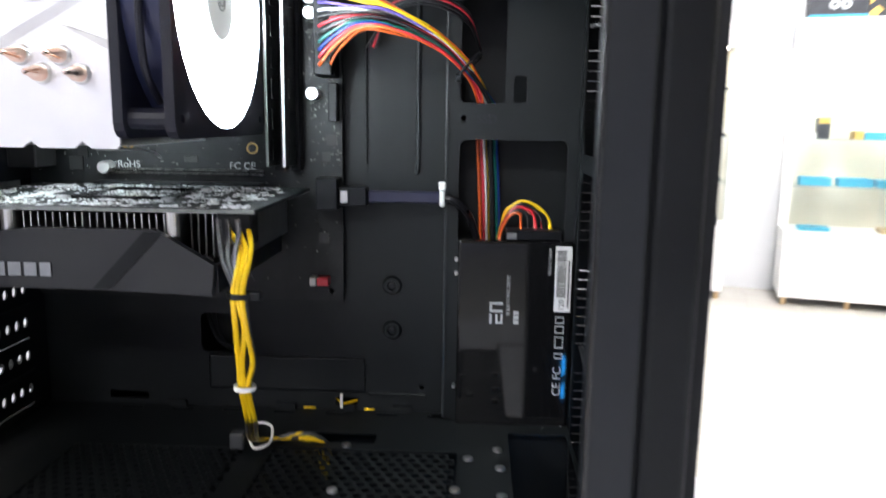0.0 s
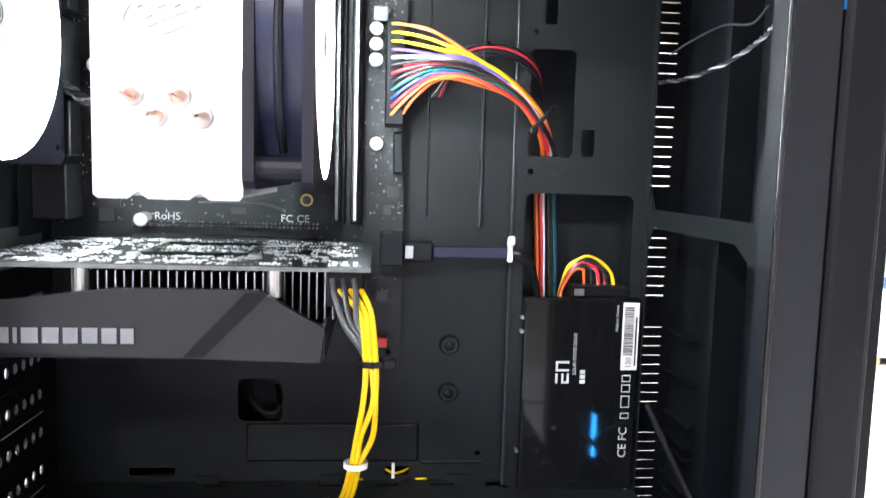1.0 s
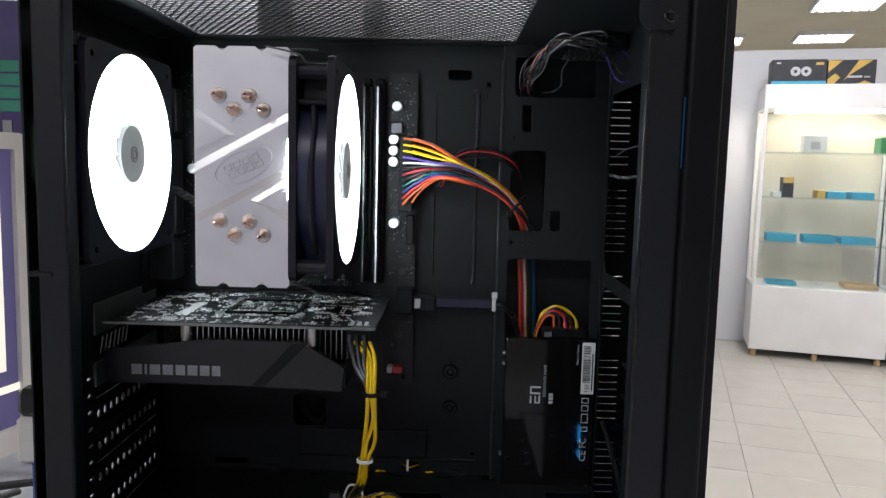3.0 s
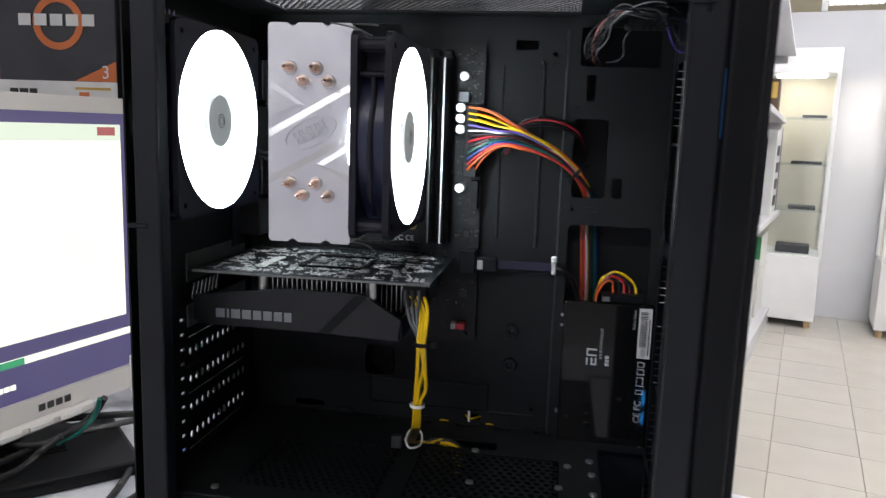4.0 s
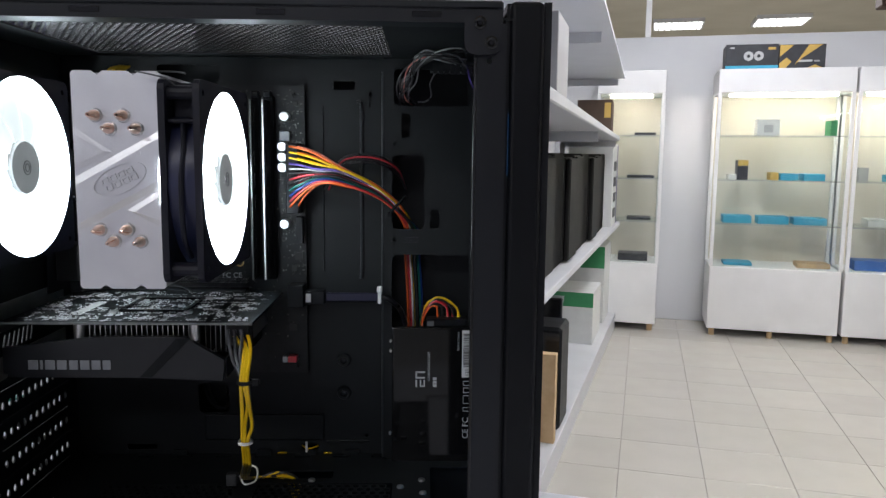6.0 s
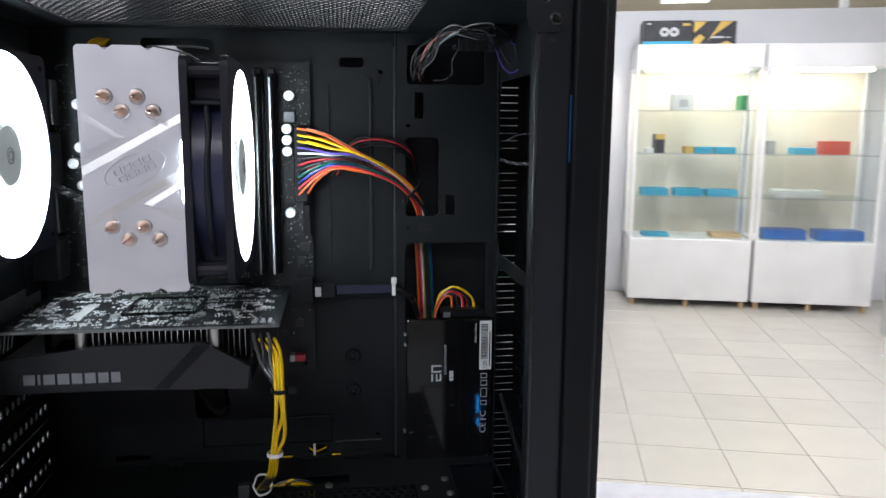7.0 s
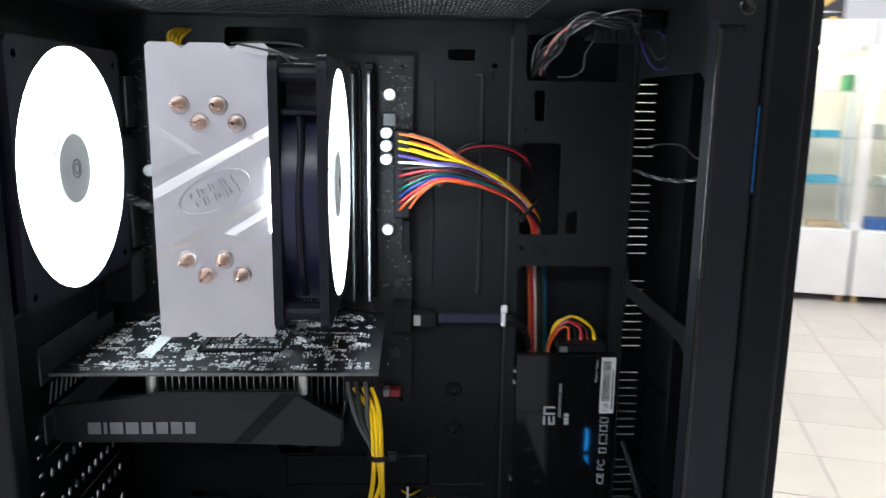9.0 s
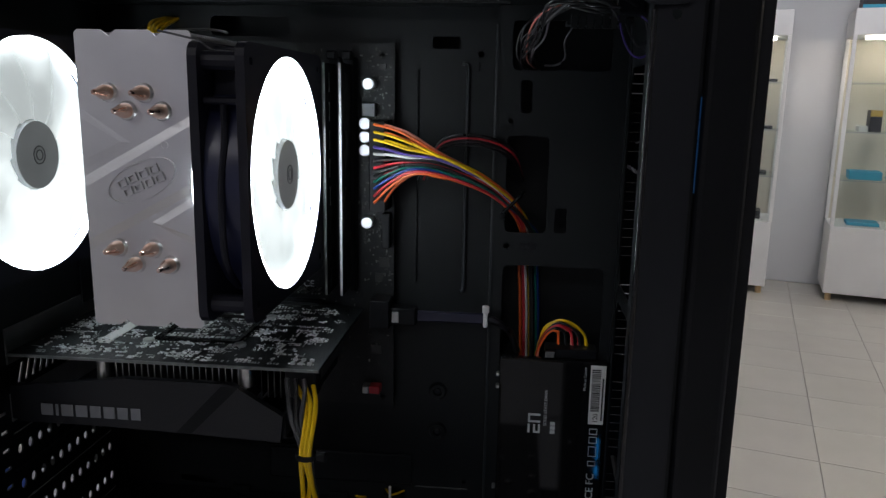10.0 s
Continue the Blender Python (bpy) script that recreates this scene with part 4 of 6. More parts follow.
part("top_rail", boxes((XR, 0.077, YN - 0.0005, YN + 0.001, 1.2708, 1.2815), (XR, 0.077, YN + 0.0012, YN + 0.016, 1.2708, 1.272)), M_FRAME, case)
part("top_rail_lip", one(XR, 0.077, YN - 0.002, YN + 0.004, 1.278, 1.2825, 0.001), M_FRAME, case)
for x in (-0.15, -0.05, 0.035):
    part("rail_slot", one(x - 0.008, x + 0.008, YN - 0.0012, YN - 0.0004, 1.2735, 1.2765, 0.0002), M_GLOSS, case)
corner = bmesh.new()
plate(corner, rounded(0.0556, 0.0761, 1.2535, 1.2775, 0.006), [ring_points(0.0641, 1.2705, 0.0018, 10), ring_points(0.0706, 1.26, 0.0018, 10)], AT_Y(YN - 0.0028), 0.0018)
part("corner_plate", corner, M_FRAME, case)
for x, z in ((0.0641, 1.2705), (0.0706, 1.26)):
    s = bmesh.new()
    lathe(s, (x, YN - 0.0012, z), (0, -1, 0), [(0, 0.0036), (0.0022, 0.0036), (0.0028, 0.0026), (0.0016, 0.0012)], 16)
    part("rivet", s, M_GLOSS, case, smooth=True)

# roof and its vent
roof = bmesh.new()
plate(roof, [(XR, YN + 0.001), (XF + 0.021, YN + 0.001), (XF + 0.021, 0.472), (XR, 0.472)], [rounded(-0.213, 0.009, 0.29, 0.43, 0.001, 1)], AT_Z(1.2725), 0.0012)
part("roof", roof, M_STEEL, case)
vent = bmesh.new()
perforated(vent, -0.2145, 0.0125, 0.2885, 0.432, 0.0052, 0.0046, 0.00235, AT_Z(1.2737), 0.00045)
part("roof_vent", vent, M_STEEL, case, "perforated roof vent")

# power supply cover
cover = bmesh.new()
ch = [rounded(-0.087, -0.035, 0.396, 0.41, 0.002), rounded(0.0405, 0.0745, 0.264, 0.4165, 0.002), rounded(-0.2, -0.105, 0.305, 0.385, 0.001, 1), rounded(-0.09, 0.012, 0.29, 0.388, 0.001, 1)]
for k in range(7):
    ch.append(rounded(-0.2 + 0.032 * k, -0.186 + 0.032 * k, 0.436, 0.4405, 0.001, 1))
plate(cover, [(XR + 0.001, 0.284), (0.0385, 0.284), (0.0385, 0.262), (XF - 0.002, 0.262), (XF - 0.002, 0.4325), (0.002, 0.4325), (0.002, 0.4445), (XR + 0.001, 0.4445)], ch[:1] + ch[1:2] + ch[2:], AT_Z(ZS - 0.001), 0.001)
part("power_supply_cover", cover, M_STEEL, case, "perforated power supply cover")
vent = bmesh.new()
perforated(vent, -0.2015, -0.1025, 0.3035, 0.3875, 0.0062, 0.0054, 0.0021, AT_Z(ZS - 0.0009), 0.0008)
part("cover_vent", vent, M_STEEL, case)
vent = bmesh.new()
perforated(vent, -0.0915, 0.0145, 0.2885, 0.3905, 0.0066, 0.0057, 0.0024, AT_Z(ZS - 0.0009), 0.0008)
part("cover_vent", vent, M_STEEL, case)
part("cover_front", one(XR + 0.001, 0.0385, 0.283, 0.284, ZB, ZS - 0.001), M_STEEL, case)
part("cover_edge", one(XR + 0.001, 0.0385, 0.2828, 0.2868, ZS - 0.0005, ZS + 0.0012, 0.0006), M_FRAME, case)
part("floor_pan", one(XR, XF, YN, 0.472, ZB - 0.001, ZB), M_STEEL, case)
part("bottom_rail", one(XR, 0.077, YN, YN + 0.0012, ZB, 0.885), M_FRAME, case)
for x in (-0.22, 0.05):
    for y in (0.285, 0.45):
        part("foot", cone(bmesh.new(), (x, y, DESK), (x, y, ZB - 0.001), 0.014), M_RUBBER, case)
for x, y in ((-0.211, 0.296), (-0.108, 0.289), (-0.095, 0.289), (-0.055, 0.312), (-0.022, 0.312), (0.012, 0.345), (0.034, 0.392), (0.035, 0.37), (0.035, 0.34), (-0.05, 0.392), (-0.048, 0.34), (0.018, 0.38)):
    s = bmesh.new()
    lathe(s, (x, y, ZS), (0, 0, 1), [(0, 0.0028), (0.0012, 0.0026), (0.0017, 0.0014)], 12)
    part("screw", s, M_SCREW, case, smooth=True)
for x in (-0.172, -0.103, -0.066, -0.03):
    part("cover_tab", one(x, x + 0.012, 0.4415, 0.4435, ZS, ZS + 0.004), M_STEEL, case)

# inner front wall with its two large openings
wall = bmesh.new()
def opening(z0, z1):
    return [(0.432, z0 + 0.012), (0.432, z1 - 0.012), (0.424, z1), (0.3285, z1), (0.307, z1 - 0.012), (0.3005, z1 - 0.04), (0.3005, z0 + 0.045), (0.3135, z0 + 0.025), (0.3135, z0), (0.424, z0)]
plate(wall, [(YN + 0.001, ZB), (YS - 0.001, ZB), (YS - 0.001, ZT), (YN + 0.001, ZT)], [opening(1.112, 1.238), opening(0.905, 1.102), rounded(0.293, 0.297, 1.115, 1.14, 0.001, 1), rounded(0.293, 0.297, 1.06, 1.09, 0.001, 1), rounded(0.293, 0.297, 1.2, 1.225, 0.001, 1)], AT_X(XF), 0.001)
part("front_wall", wall, M_STEEL, case, "inner front wall with fan openings")
# plastic front with slits on its far side
fp = bmesh.new()
plate(fp, [(0.1005, YN + 0.0045), (0.1045, YN + 0.0035), (0.1065, 0.315), (0.1105, 0.346), (0.109, 0.4525), (0.1042, 0.4525), (0.1042, 0.346), (0.1005, 0.305)], [], AT_Z(ZB), 1.283 - ZB)
part("front_panel", fp, M_PLASTIC, case, "black plastic front panel")
part("front_panel_side", one(0.0812, 0.1003, YN + 0.0005, YN + 0.0085, ZB, 1.283, 0.003, 3), M_PLASTIC, case)
part("front_panel_ribs", boxes((0.0802, 0.1004, YN + 0.009, 0.4505, ZB, ZB + 0.004), (0.0802, 0.1004, YN + 0.009, 0.4505, 1.279, 1.283), (0.096, 0.1004, 0.315, 0.318, 0.96, 1.24), (0.089, 0.104, 0.366, 0.37, 0.96, 1.24)), M_PLASTIC, case)
part("front_panel_vent", boxes((0.0802, 0.0825, 0.4508, 0.4523, ZB, 1.279), (0.0975, 0.104, 0.4508, 0.4523, ZB, 1.279)), M_PLASTIC, case, "frame of the vent slits")
slat = mesh_of(one(0.0825, 0.0975, 0.4508, 0.4523, 0, 0.0051), "vent_slat", M_PLASTIC)
slat_wide = mesh_of(one(0.0825, 0.0975, 0.4508, 0.4523, 0, 0.0185), "vent_slat", M_PLASTIC)
z, count = ZB + 0.016, 0
part("front_panel_vent", one(0.0825, 0.0975, 0.4508, 0.4523, ZB, z - 0.0014), M_PLASTIC, case)
while z < 1.262:
    count += 1
    wide = count % 9 == 0
    piece("vent_slat", slat_wide if wide else slat, case, CASE @ pose(0, 0, z))
    z += 0.0192 if wide else 0.0057
part("front_panel_vent", one(0.0825, 0.0975, 0.4508, 0.4523, z, 1.279), M_PLASTIC, case)
for y in (0.3135, 0.3175):
    part("glow_strip", one(0.0865, 0.0875, y, y + 0.0008, 0.926, 0.957), M_LEDDEEP, case, "blue lit strip inside the front")
part("led_holder", one(0.0878, 0.1004, 0.3085, 0.3215, 0.92, 0.963), M_PLASTIC, case)
for k in range(9):
    z = (1.04, 1.016, 0.992, 0.98, 0.973, 0.966, 0.955, 0.948, 0.941)[k]
    part("inner_rib", one(0.098, 0.1039, 0.411, 0.443, z, z + 0.0014), M_PLASTIC, case)
# added dark backing that stops the inner blue LED showing through the gap
part("gap_blocker", one(0.0793, 0.08115, YN + 0.0027, YN + 0.0037, ZB, 1.279), M_PLASTIC, case)
# blue reflection in the panel edge, drawn as thin glowing slips
for z0, z1 in ((1.187, 1.206), (1.2065, 1.2135), (1.214, 1.222)):
    part("edge_reflection", one(0.08095, 0.08115, YN + 0.0008, YN + 0.0024, z0, z1), M_EDGEREFLECT, case, "thin blue reflection painted on the panel edge")

# ---------------------------------------------------------------- fans
def fan(name, label, x0, x1, cy, cz, r, blades=11, half=0.06):
    """A lit fan whose face looks towards +x; the frame lies between x0 and x1."""
    f = thing(name, (x0, cy, cz - half), label, "fan")
    for x in (x0, x1 - 0.004):
        b = bmesh.new()
        plate(b, rounded(cy - half, cy + half, cz - half, cz + half, 0.006), [ring_points(cy, cz, r, 48)] + [ring_points(cy + sy * half * 0.87, cz + sz * half * 0.87, 0.0021, 8) for sy in (-1, 1) for sz in (-1, 1)], AT_X(x), 0.004)
        part("flange", b, M_FANBLACK, f)
    duct = bmesh.new()
    rings = [[duct.verts.new((x, cy + rr * math.cos(6.28318531 * i / 48), cz + rr * math.sin(6.28318531 * i / 48))) for i in range(48)] for x, rr in ((x0 + 0.004, r + 0.0015), (x1 - 0.004, r + 0.0015), (x1 - 0.004, r - 0.0002), (x0 + 0.004, r - 0.0002))]
    for a in range(4):
        for i in range(48):
            duct.faces.new((rings[a][i], rings[a][(i + 1) % 48], rings[(a + 1) % 4][(i + 1) % 48], rings[(a + 1) % 4][i]))
    part("duct", duct, M_DUCT, f, smooth=True)
    for sy in (-1, 1):
        for sz in (-1, 1):
            part("corner_post", cone(bmesh.new(), (x0 + 0.004, cy + sy * half * 0.87, cz + sz * half * 0.87), (x1 - 0.004, cy + sy * half * 0.87, cz + sz * half * 0.87), 0.0042, segs=12), M_FANBLACK, f)
    ring = bmesh.new()
    lathe_pts = [(x1 - 0.0035, r - 0.0006), (x1 - 0.0004, r - 0.0004), (x1 - 0.0004, r - 0.0018), (x1 - 0.0035, r - 0.0022)]
    rr = [[ring.verts.new((x, cy + q * math.cos(6.28318531 * i / 48), cz + q * math.sin(6.28318531 * i / 48))) for i in range(48)] for x, q in lathe_pts]
    for a in range(4):
        for i in range(48):
            ring.faces.new((rr[a][i], rr[a][(i + 1) % 48], rr[(a + 1) % 4][(i + 1) % 48], rr[(a + 1) % 4][i]))
    part("light_ring", ring, M_GLOWRING, f, "glowing white ring", smooth=True)
    if name == "cooler_fan":
        back = bmesh.new()
        plate(back, ring_points(cy, cz, r, 48), [ring_points(cy, cz, r - 0.003, 48)], AT_X(x0 - 0.0018), 0.0016)
        part("light_ring", back, M_GLOWRING, f, "glowing white ring")
        xm = (x0 + x1) / 2
        yb = cy - half + 0.004
        part("crossbar", one(x0 + 0.0042, x1 - 0.0042, yb, yb + 0.012, 1.2155, 1.2185, 0.0008), M_FANBLACK, f)
        part("shelf", one(x0 + 0.0042, x1 - 0.0042, yb + 0.0125, yb + 0.02, 1.2187, 1.2395, 0.0008), M_FANBLACK, f)
        part("centre_rib", tube(bmesh.new(), [(xm, yb + 0.003, 1.2155), (xm + 0.0006, yb + 0.001, 1.2), (xm - 0.0003, cy - r - 0.002, 1.18), (xm, cy - r - 0.001, 1.15), (xm, cy - r + 0.012, 1.135)], 0.0016, 8), M_FANBLACK, f, smooth=True)
        part("wire_clip", tube(bmesh.new(), [(x0 - 0.012, yb - 0.003, 1.2445), (x0 - 0.002, yb - 0.0045, 1.2425), (x0 + 0.006, yb - 0.0045, 1.2405), (x0 + 0.0075, yb - 0.001, 1.2385), (x0 + 0.0085, yb + 0.006, 1.237)], 0.0005, 6), M_CLIPSTEEL, f, "thin steel wire clip", smooth=True)
    hub = bmesh.new()
    lathe(hub, (x1 - 0.018, cy, cz), (1, 0, 0), [(0, 0.0178), (0.0145, 0.0178), (0.0168, 0.017), (0.0172, 0.0125)], 32)
    hub = part("hub", hub, M_HUB, f, "grey hub cap", smooth=True)
    for k, q in enumerate((0.0048, 0.0028)):
        c = bmesh.new()
        plate(c, ring_points(cy, cz, q, 24), [ring_points(cy, cz, q - 0.0006, 24)], AT_X(x1 - 0.0007 + 0.0001 * k), 0.0002)
        part("sticker_ring", c, M_HUBDARK, hub)
    for k in range(blades):
        b = bmesh.new()
        rows = []
        for i in range(7):
            q = 0.0166 + (r - 0.0022 - 0.0166) * i / 6
            row = []
            for j in range(7):
                s = j / 6
                a = 6.28318531 * (k + (s - 0.5) * 3.1) / blades + 0.35 * (i / 6) ** 1.5
                row.append((x1 - 0.0115 + 0.0085 * s + 0.0015 * math.sin(3.14159 * s), cy + q * math.cos(a), cz + q * math.sin(a)))
            rows.append(row)
        top = [[b.verts.new(p) for p in row] for row in rows]
        low = [[b.verts.new((p[0] - 0.0011, p[1], p[2])) for p in row] for row in rows]
        for i in range(6):
            for j in range(6):
                b.faces.new((top[i][j], top[i + 1][j], top[i + 1][j + 1], top[i][j + 1]))
                b.faces.new((low[i][j], low[i][j + 1], low[i + 1][j + 1], low[i + 1][j]))
        loop = [(0, j) for j in range(7)] + [(i, 6) for i in range(1, 7)] + [(6, j) for j in range(5, -1, -1)] + [(i, 0) for i in range(5, 0, -1)]
        for (a, c), (d, e) in zip(loop, loop[1:] + loop[:1]):
            b.faces.new((top[a][c], low[a][c], low[d][e], top[d][e]))
        bmesh.ops.recalc_face_normals(b, faces=b.faces[:])
        part("blade", b, M_BLADE, f, "frosted glowing blade", smooth=True)
    for k in range(4):
        a = 0.4 + 1.5708 * k
        p = Vector((x0 + 0.002, cy, cz))
        d = Vector((0, math.cos(a), math.sin(a)))
        part("strut", tube(bmesh.new(), [p + d * 0.015, p + d * (r + 0.001)], 0.0018, 6, curve=False), M_FANBLACK, f)
    return f


fan("rear_fan", "white-lit exhaust fan with frosted blades in a black frame", -0.2452, -0.2242, FY, FZ, 0.0585)
FCY, FCZ = 0.345, 1.181
fan("cooler_fan", "white-lit fan with frosted blades clipped to the cooler", -0.1197, -0.0955, FCY, FCZ, 0.0565)

# ---------------------------------------------------------------- processor cooler
cooler = thing("processor_cooler", (-0.152, 0.43, 1.181), "aluminium tower cooler with eight copper heat pipe tips", "cooler", place=CASE @ pose(0.0066, -0.0052, 0))
CX0, CX1, CZ0, CZ1, CY = -0.178, -0.127, 1.1168, 1.2452, 0.297
notch = lambda x, z, s: [(x - 0.0035, z), (x, z - s * 0.0026), (x + 0.0035, z)]
outline = [(CX0, CZ0 + 0.0015), (CX0 + 0.0015, CZ0)] + notch(CX0 + 0.015, CZ0, -1) + notch(CX1 - 0.015, CZ0, -1) + [(CX1 - 0.0015, CZ0), (CX1, CZ0 + 0.0015), (CX1, 1.152), (CX1 + 0.0006, 1.181), (CX1, 1.21), (CX1, CZ1 - 0.0015), (CX1 - 0.0015, CZ1)] + notch(CX1 - 0.015, CZ1, 1)[::-1] + notch(CX0 + 0.015, CZ1, 1)[::-1] + [(CX0 + 0.0015, CZ1), (CX0, CZ1 - 0.0015)]
b = bmesh.new()
plate(b, outline, [], AT_Y(CY), 0.0011)
top_plate = part("top_plate", b, M_ALU, cooler, "brushed aluminium top plate with pressed bands")


UP = 0.0008


def relief(name, *quads):
    """Pressed faces of the plate, each corner as (x, z, raised)."""
    b = bmesh.new()
    for q in quads:
        b.faces.new([b.verts.new((x, CY - 0.00005 - UP * h, z)) for x, z, h in q])
    bmesh.ops.remove_doubles(b, verts=b.verts[:], dist=0.0001)
    for f in b.faces:
        f.normal_update()
        if f.normal.y > 0:
            f.normal_flip()
    part(name, b, M_ALU, top_plate)


L, R = CX0 + 0.0004, CX1 - 0.0004
relief("pressed_band", ((L, 1.1836, 0), (R, 1.2113, 0), (R, 1.207, 1), (L, 1.1787, 1)), ((L, 1.1787, 1), (R, 1.207, 1), (R, 1.183, 1), (L, 1.1556, 1)), ((L, 1.1556, 1), (R, 1.183, 1), (R, 1.1786, 0), (L, 1.1512, 0)))
relief("pressed_triangle", ((-0.1485, 1.1642, 0), (R, 1.1772, 0), (R, 1.1733, 1), (-0.144, 1.1632, 1)), ((-0.144, 1.1632, 1), (R, 1.1733, 1), (R, 1.1575, 1)), ((-0.1485, 1.1642, 0), (-0.144, 1.1632, 1), (R, 1.1575, 1), (R, 1.1535, 0)))
relief("pressed_triangle", ((L, 1.2128, 0), (-0.1558, 1.1985, 0), (-0.1605, 1.1988, 0.3), (L, 1.2086, 0.3)), ((L, 1.2086, 0.3), (-0.1605, 1.1988, 0.3), (L, 1.1905, 0.3)), ((-0.1558, 1.1985, 0), (L, 1.1865, 0), (L, 1.1905, 0.3), (-0.1605, 1.1988, 0.3)))
oval = bmesh.new()
slant = lambda a, b: (-0.1515 + a * 0.93 - b * 0.35, 1.1825 + a * 0.42 + b * 0.93)
oo = [slant(0.0165 * math.cos(6.28318531 * i / 40), 0.0082 * math.sin(6.28318531 * i / 40)) for i in range(40)]
oi = [slant(0.0158 * math.cos(6.28318531 * i / 40), 0.0075 * math.sin(6.28318531 * i / 40)) for i in range(40)]
plate(oval, oo, [oi], AT_Y(CY - 0.002), 0.001)
part("logo_mark", oval, M_ALU, top_plate)
for row in range(2):
    for k in range(4):
        a0, b0 = -0.0105 + 0.0052 * k + 0.001 * row, 0.0006 - 0.0045 * row
        m = bmesh.new()
        plate(m, [slant(a0, b0), slant(a0 + 0.0042, b0), slant(a0 + 0.0042, b0 + 0.0036), slant(a0, b0 + 0.0036)], [[slant(a0 + 0.0007, b0 + 0.0007), slant(a0 + 0.0035, b0 + 0.0007), slant(a0 + 0.0035, b0 + 0.0029), slant(a0 + 0.0007, b0 + 0.0029)]], AT_Y(CY - 0.002), 0.001)
        part("logo_mark", m, M_ALU, top_plate)
rm = bmesh.new()
plate(rm, ring_points(-0.1405, 1.1978, 0.0017, 16), [ring_points(-0.1405, 1.1978, 0.0013, 16)], AT_Y(CY - 0.0013), 0.0005)
part("logo_mark", rm, M_ALU, top_plate)
fin = mesh_of(one(CX0 + 0.001, CX1 - 0.0005, -0.0002, 0.0002, CZ0 + 0.001, CZ1 - 0.001), "fin", M_FIN)
for k in range(44):
    piece("fin", fin, cooler, FRAMES[cooler.name] @ pose(0, CY + 0.0035 + 0.0021 * k, 0))
TIPS = [(-0.1645, 1.2195), (-0.1485, 1.2195), (-0.1565, 1.212), (-0.141, 1.212), (-0.1645, 1.1525), (-0.1485, 1.1525), (-0.1565, 1.1455), (-0.141, 1.1455)]
for x, z in TIPS:
    t = bmesh.new()
    lathe(t, (x, CY + 0.1, z), (0, -1, 0), [(0, 0.003), (0.1, 0.0031), (0.1025, 0.0032), (0.1045, 0.003), (0.1068, 0.0022), (0.1095, 0.0014), (0.1115, 0.0011), (0.1122, 0.0006), (0.1123, 0.0001)], 16)
    part("heat_pipe", t, M_COPPER, cooler, "copper heat pipe with a pinched tip", smooth=True)
    part("collar", lathe(bmesh.new(), (x, CY - 0.0001, z), (0, -1, 0), [(0, 0.0042), (0.0012, 0.0036)], 20), M_ALU, cooler, smooth=True)
part("base_block", one(-0.172, -0.134, 0.398, 0.431, 1.162, 1.2, 0.002), M_FIN, cooler)
for z in (1.2465, 1.1155):
    part("fan_clip", tube(bmesh.new(), [(CX1 - 0.02, CY + 0.02, z), (CX1 - 0.002, CY + 0.018, z + 0.0005), (CX1 + 0.008, CY + 0.012, z - 0.0005), (CX1 + 0.014, CY + 0.004, z - 0.002)], 0.0006, 6), M_CLIPSTEEL, cooler)

# ---------------------------------------------------------------- main board
BX0, BX1, BZ0, BZ1, BY = -0.2425, -0.0592, 1.022, 1.2505, 0.4365
BOARD = CASE @ Matrix.Translation((0.0014, 0, 0)) @ Matrix.Diagonal((1.019, 1, 1, 1))
mainboard = thing("motherboard", (-0.15, BY, BZ0), "black micro motherboard with silver capacitors on the tray", "circuit board", place=BOARD)
b = bmesh.new()
plate(b, [(BX0, BZ0), (BX1, BZ0), (BX1, BZ1), (BX0, BZ1)], [ring_points(x, z, 0.0018, 10) for x, z in ((-0.066, 1.243), (-0.066, 1.028), (-0.19, 1.116))], AT_Y(BY), 0.0016)
part("board", b, M_PCB, mainboard)


def can(x, z, r=0.0037, h=0.0085):
    b = bmesh.new()
    lathe(b, (x, BY, z), (0, -1, 0), [(0, r), (h - 0.0006, r), (h, r * 0.88)], 20)
    part("capacitor", b, M_CAP, mainboard, smooth=True)


for x, z in ((-0.212, 1.219), (-0.212, 1.19), (-0.217, 1.179), (-0.212, 1.164), (-0.195, 1.1), (-0.0735, 1.2265), (-0.0755, 1.2035), (-0.0755, 1.1955), (-0.0755, 1.1875), (-0.0745, 1.1435), (-0.19, 1.045), (-0.12, 1.04)):
    can(x, z)
for z in (1.202, 1.1935, 1.186, 1.178):
    can(-0.182, z, 0.0033, 0.007)
for x, z in ((-0.1925, 1.207), (-0.193, 1.195), (-0.193, 1.1825), (-0.193, 1.1695), (-0.193, 1.158), (-0.2, 1.138)):
    part("choke", one(x - 0.0056, x + 0.0056, BY - 0.0075, BY - 0.0002, z - 0.0056, z + 0.0056, 0.0006), M_CHOKE, mainboard, "grey ferrite choke")
for x, z in ((-0.2, 1.207), (-0.2, 1.195), (-0.2, 1.182), (-0.2, 1.17), (-0.207, 1.201), (-0.207, 1.175), (-0.212, 1.145), (-0.2, 1.225), (-0.21, 1.108), (-0.065, 1.1175), (-0.07, 1.06)):
    part("chip", one(x - 0.003, x + 0.003, BY - 0.0012, BY - 0.0002, z - 0.003, z + 0.003), M_CHIP, mainboard)
for x, z in ((-0.184, 1.221), (-0.186, 1.144), (-0.19, 1.116), (-0.21, 1.116)):
    s = bmesh.new()
    lathe(s, (x, BY, z), (0, -1, 0), [(0, 0.0038), (0.002, 0.0034), (0.003, 0.0024), (0.0014, 0.001)], 14)
    part("screw", s, M_SCREW if x < -0.187 else M_GLOSS, mainboard, smooth=True)
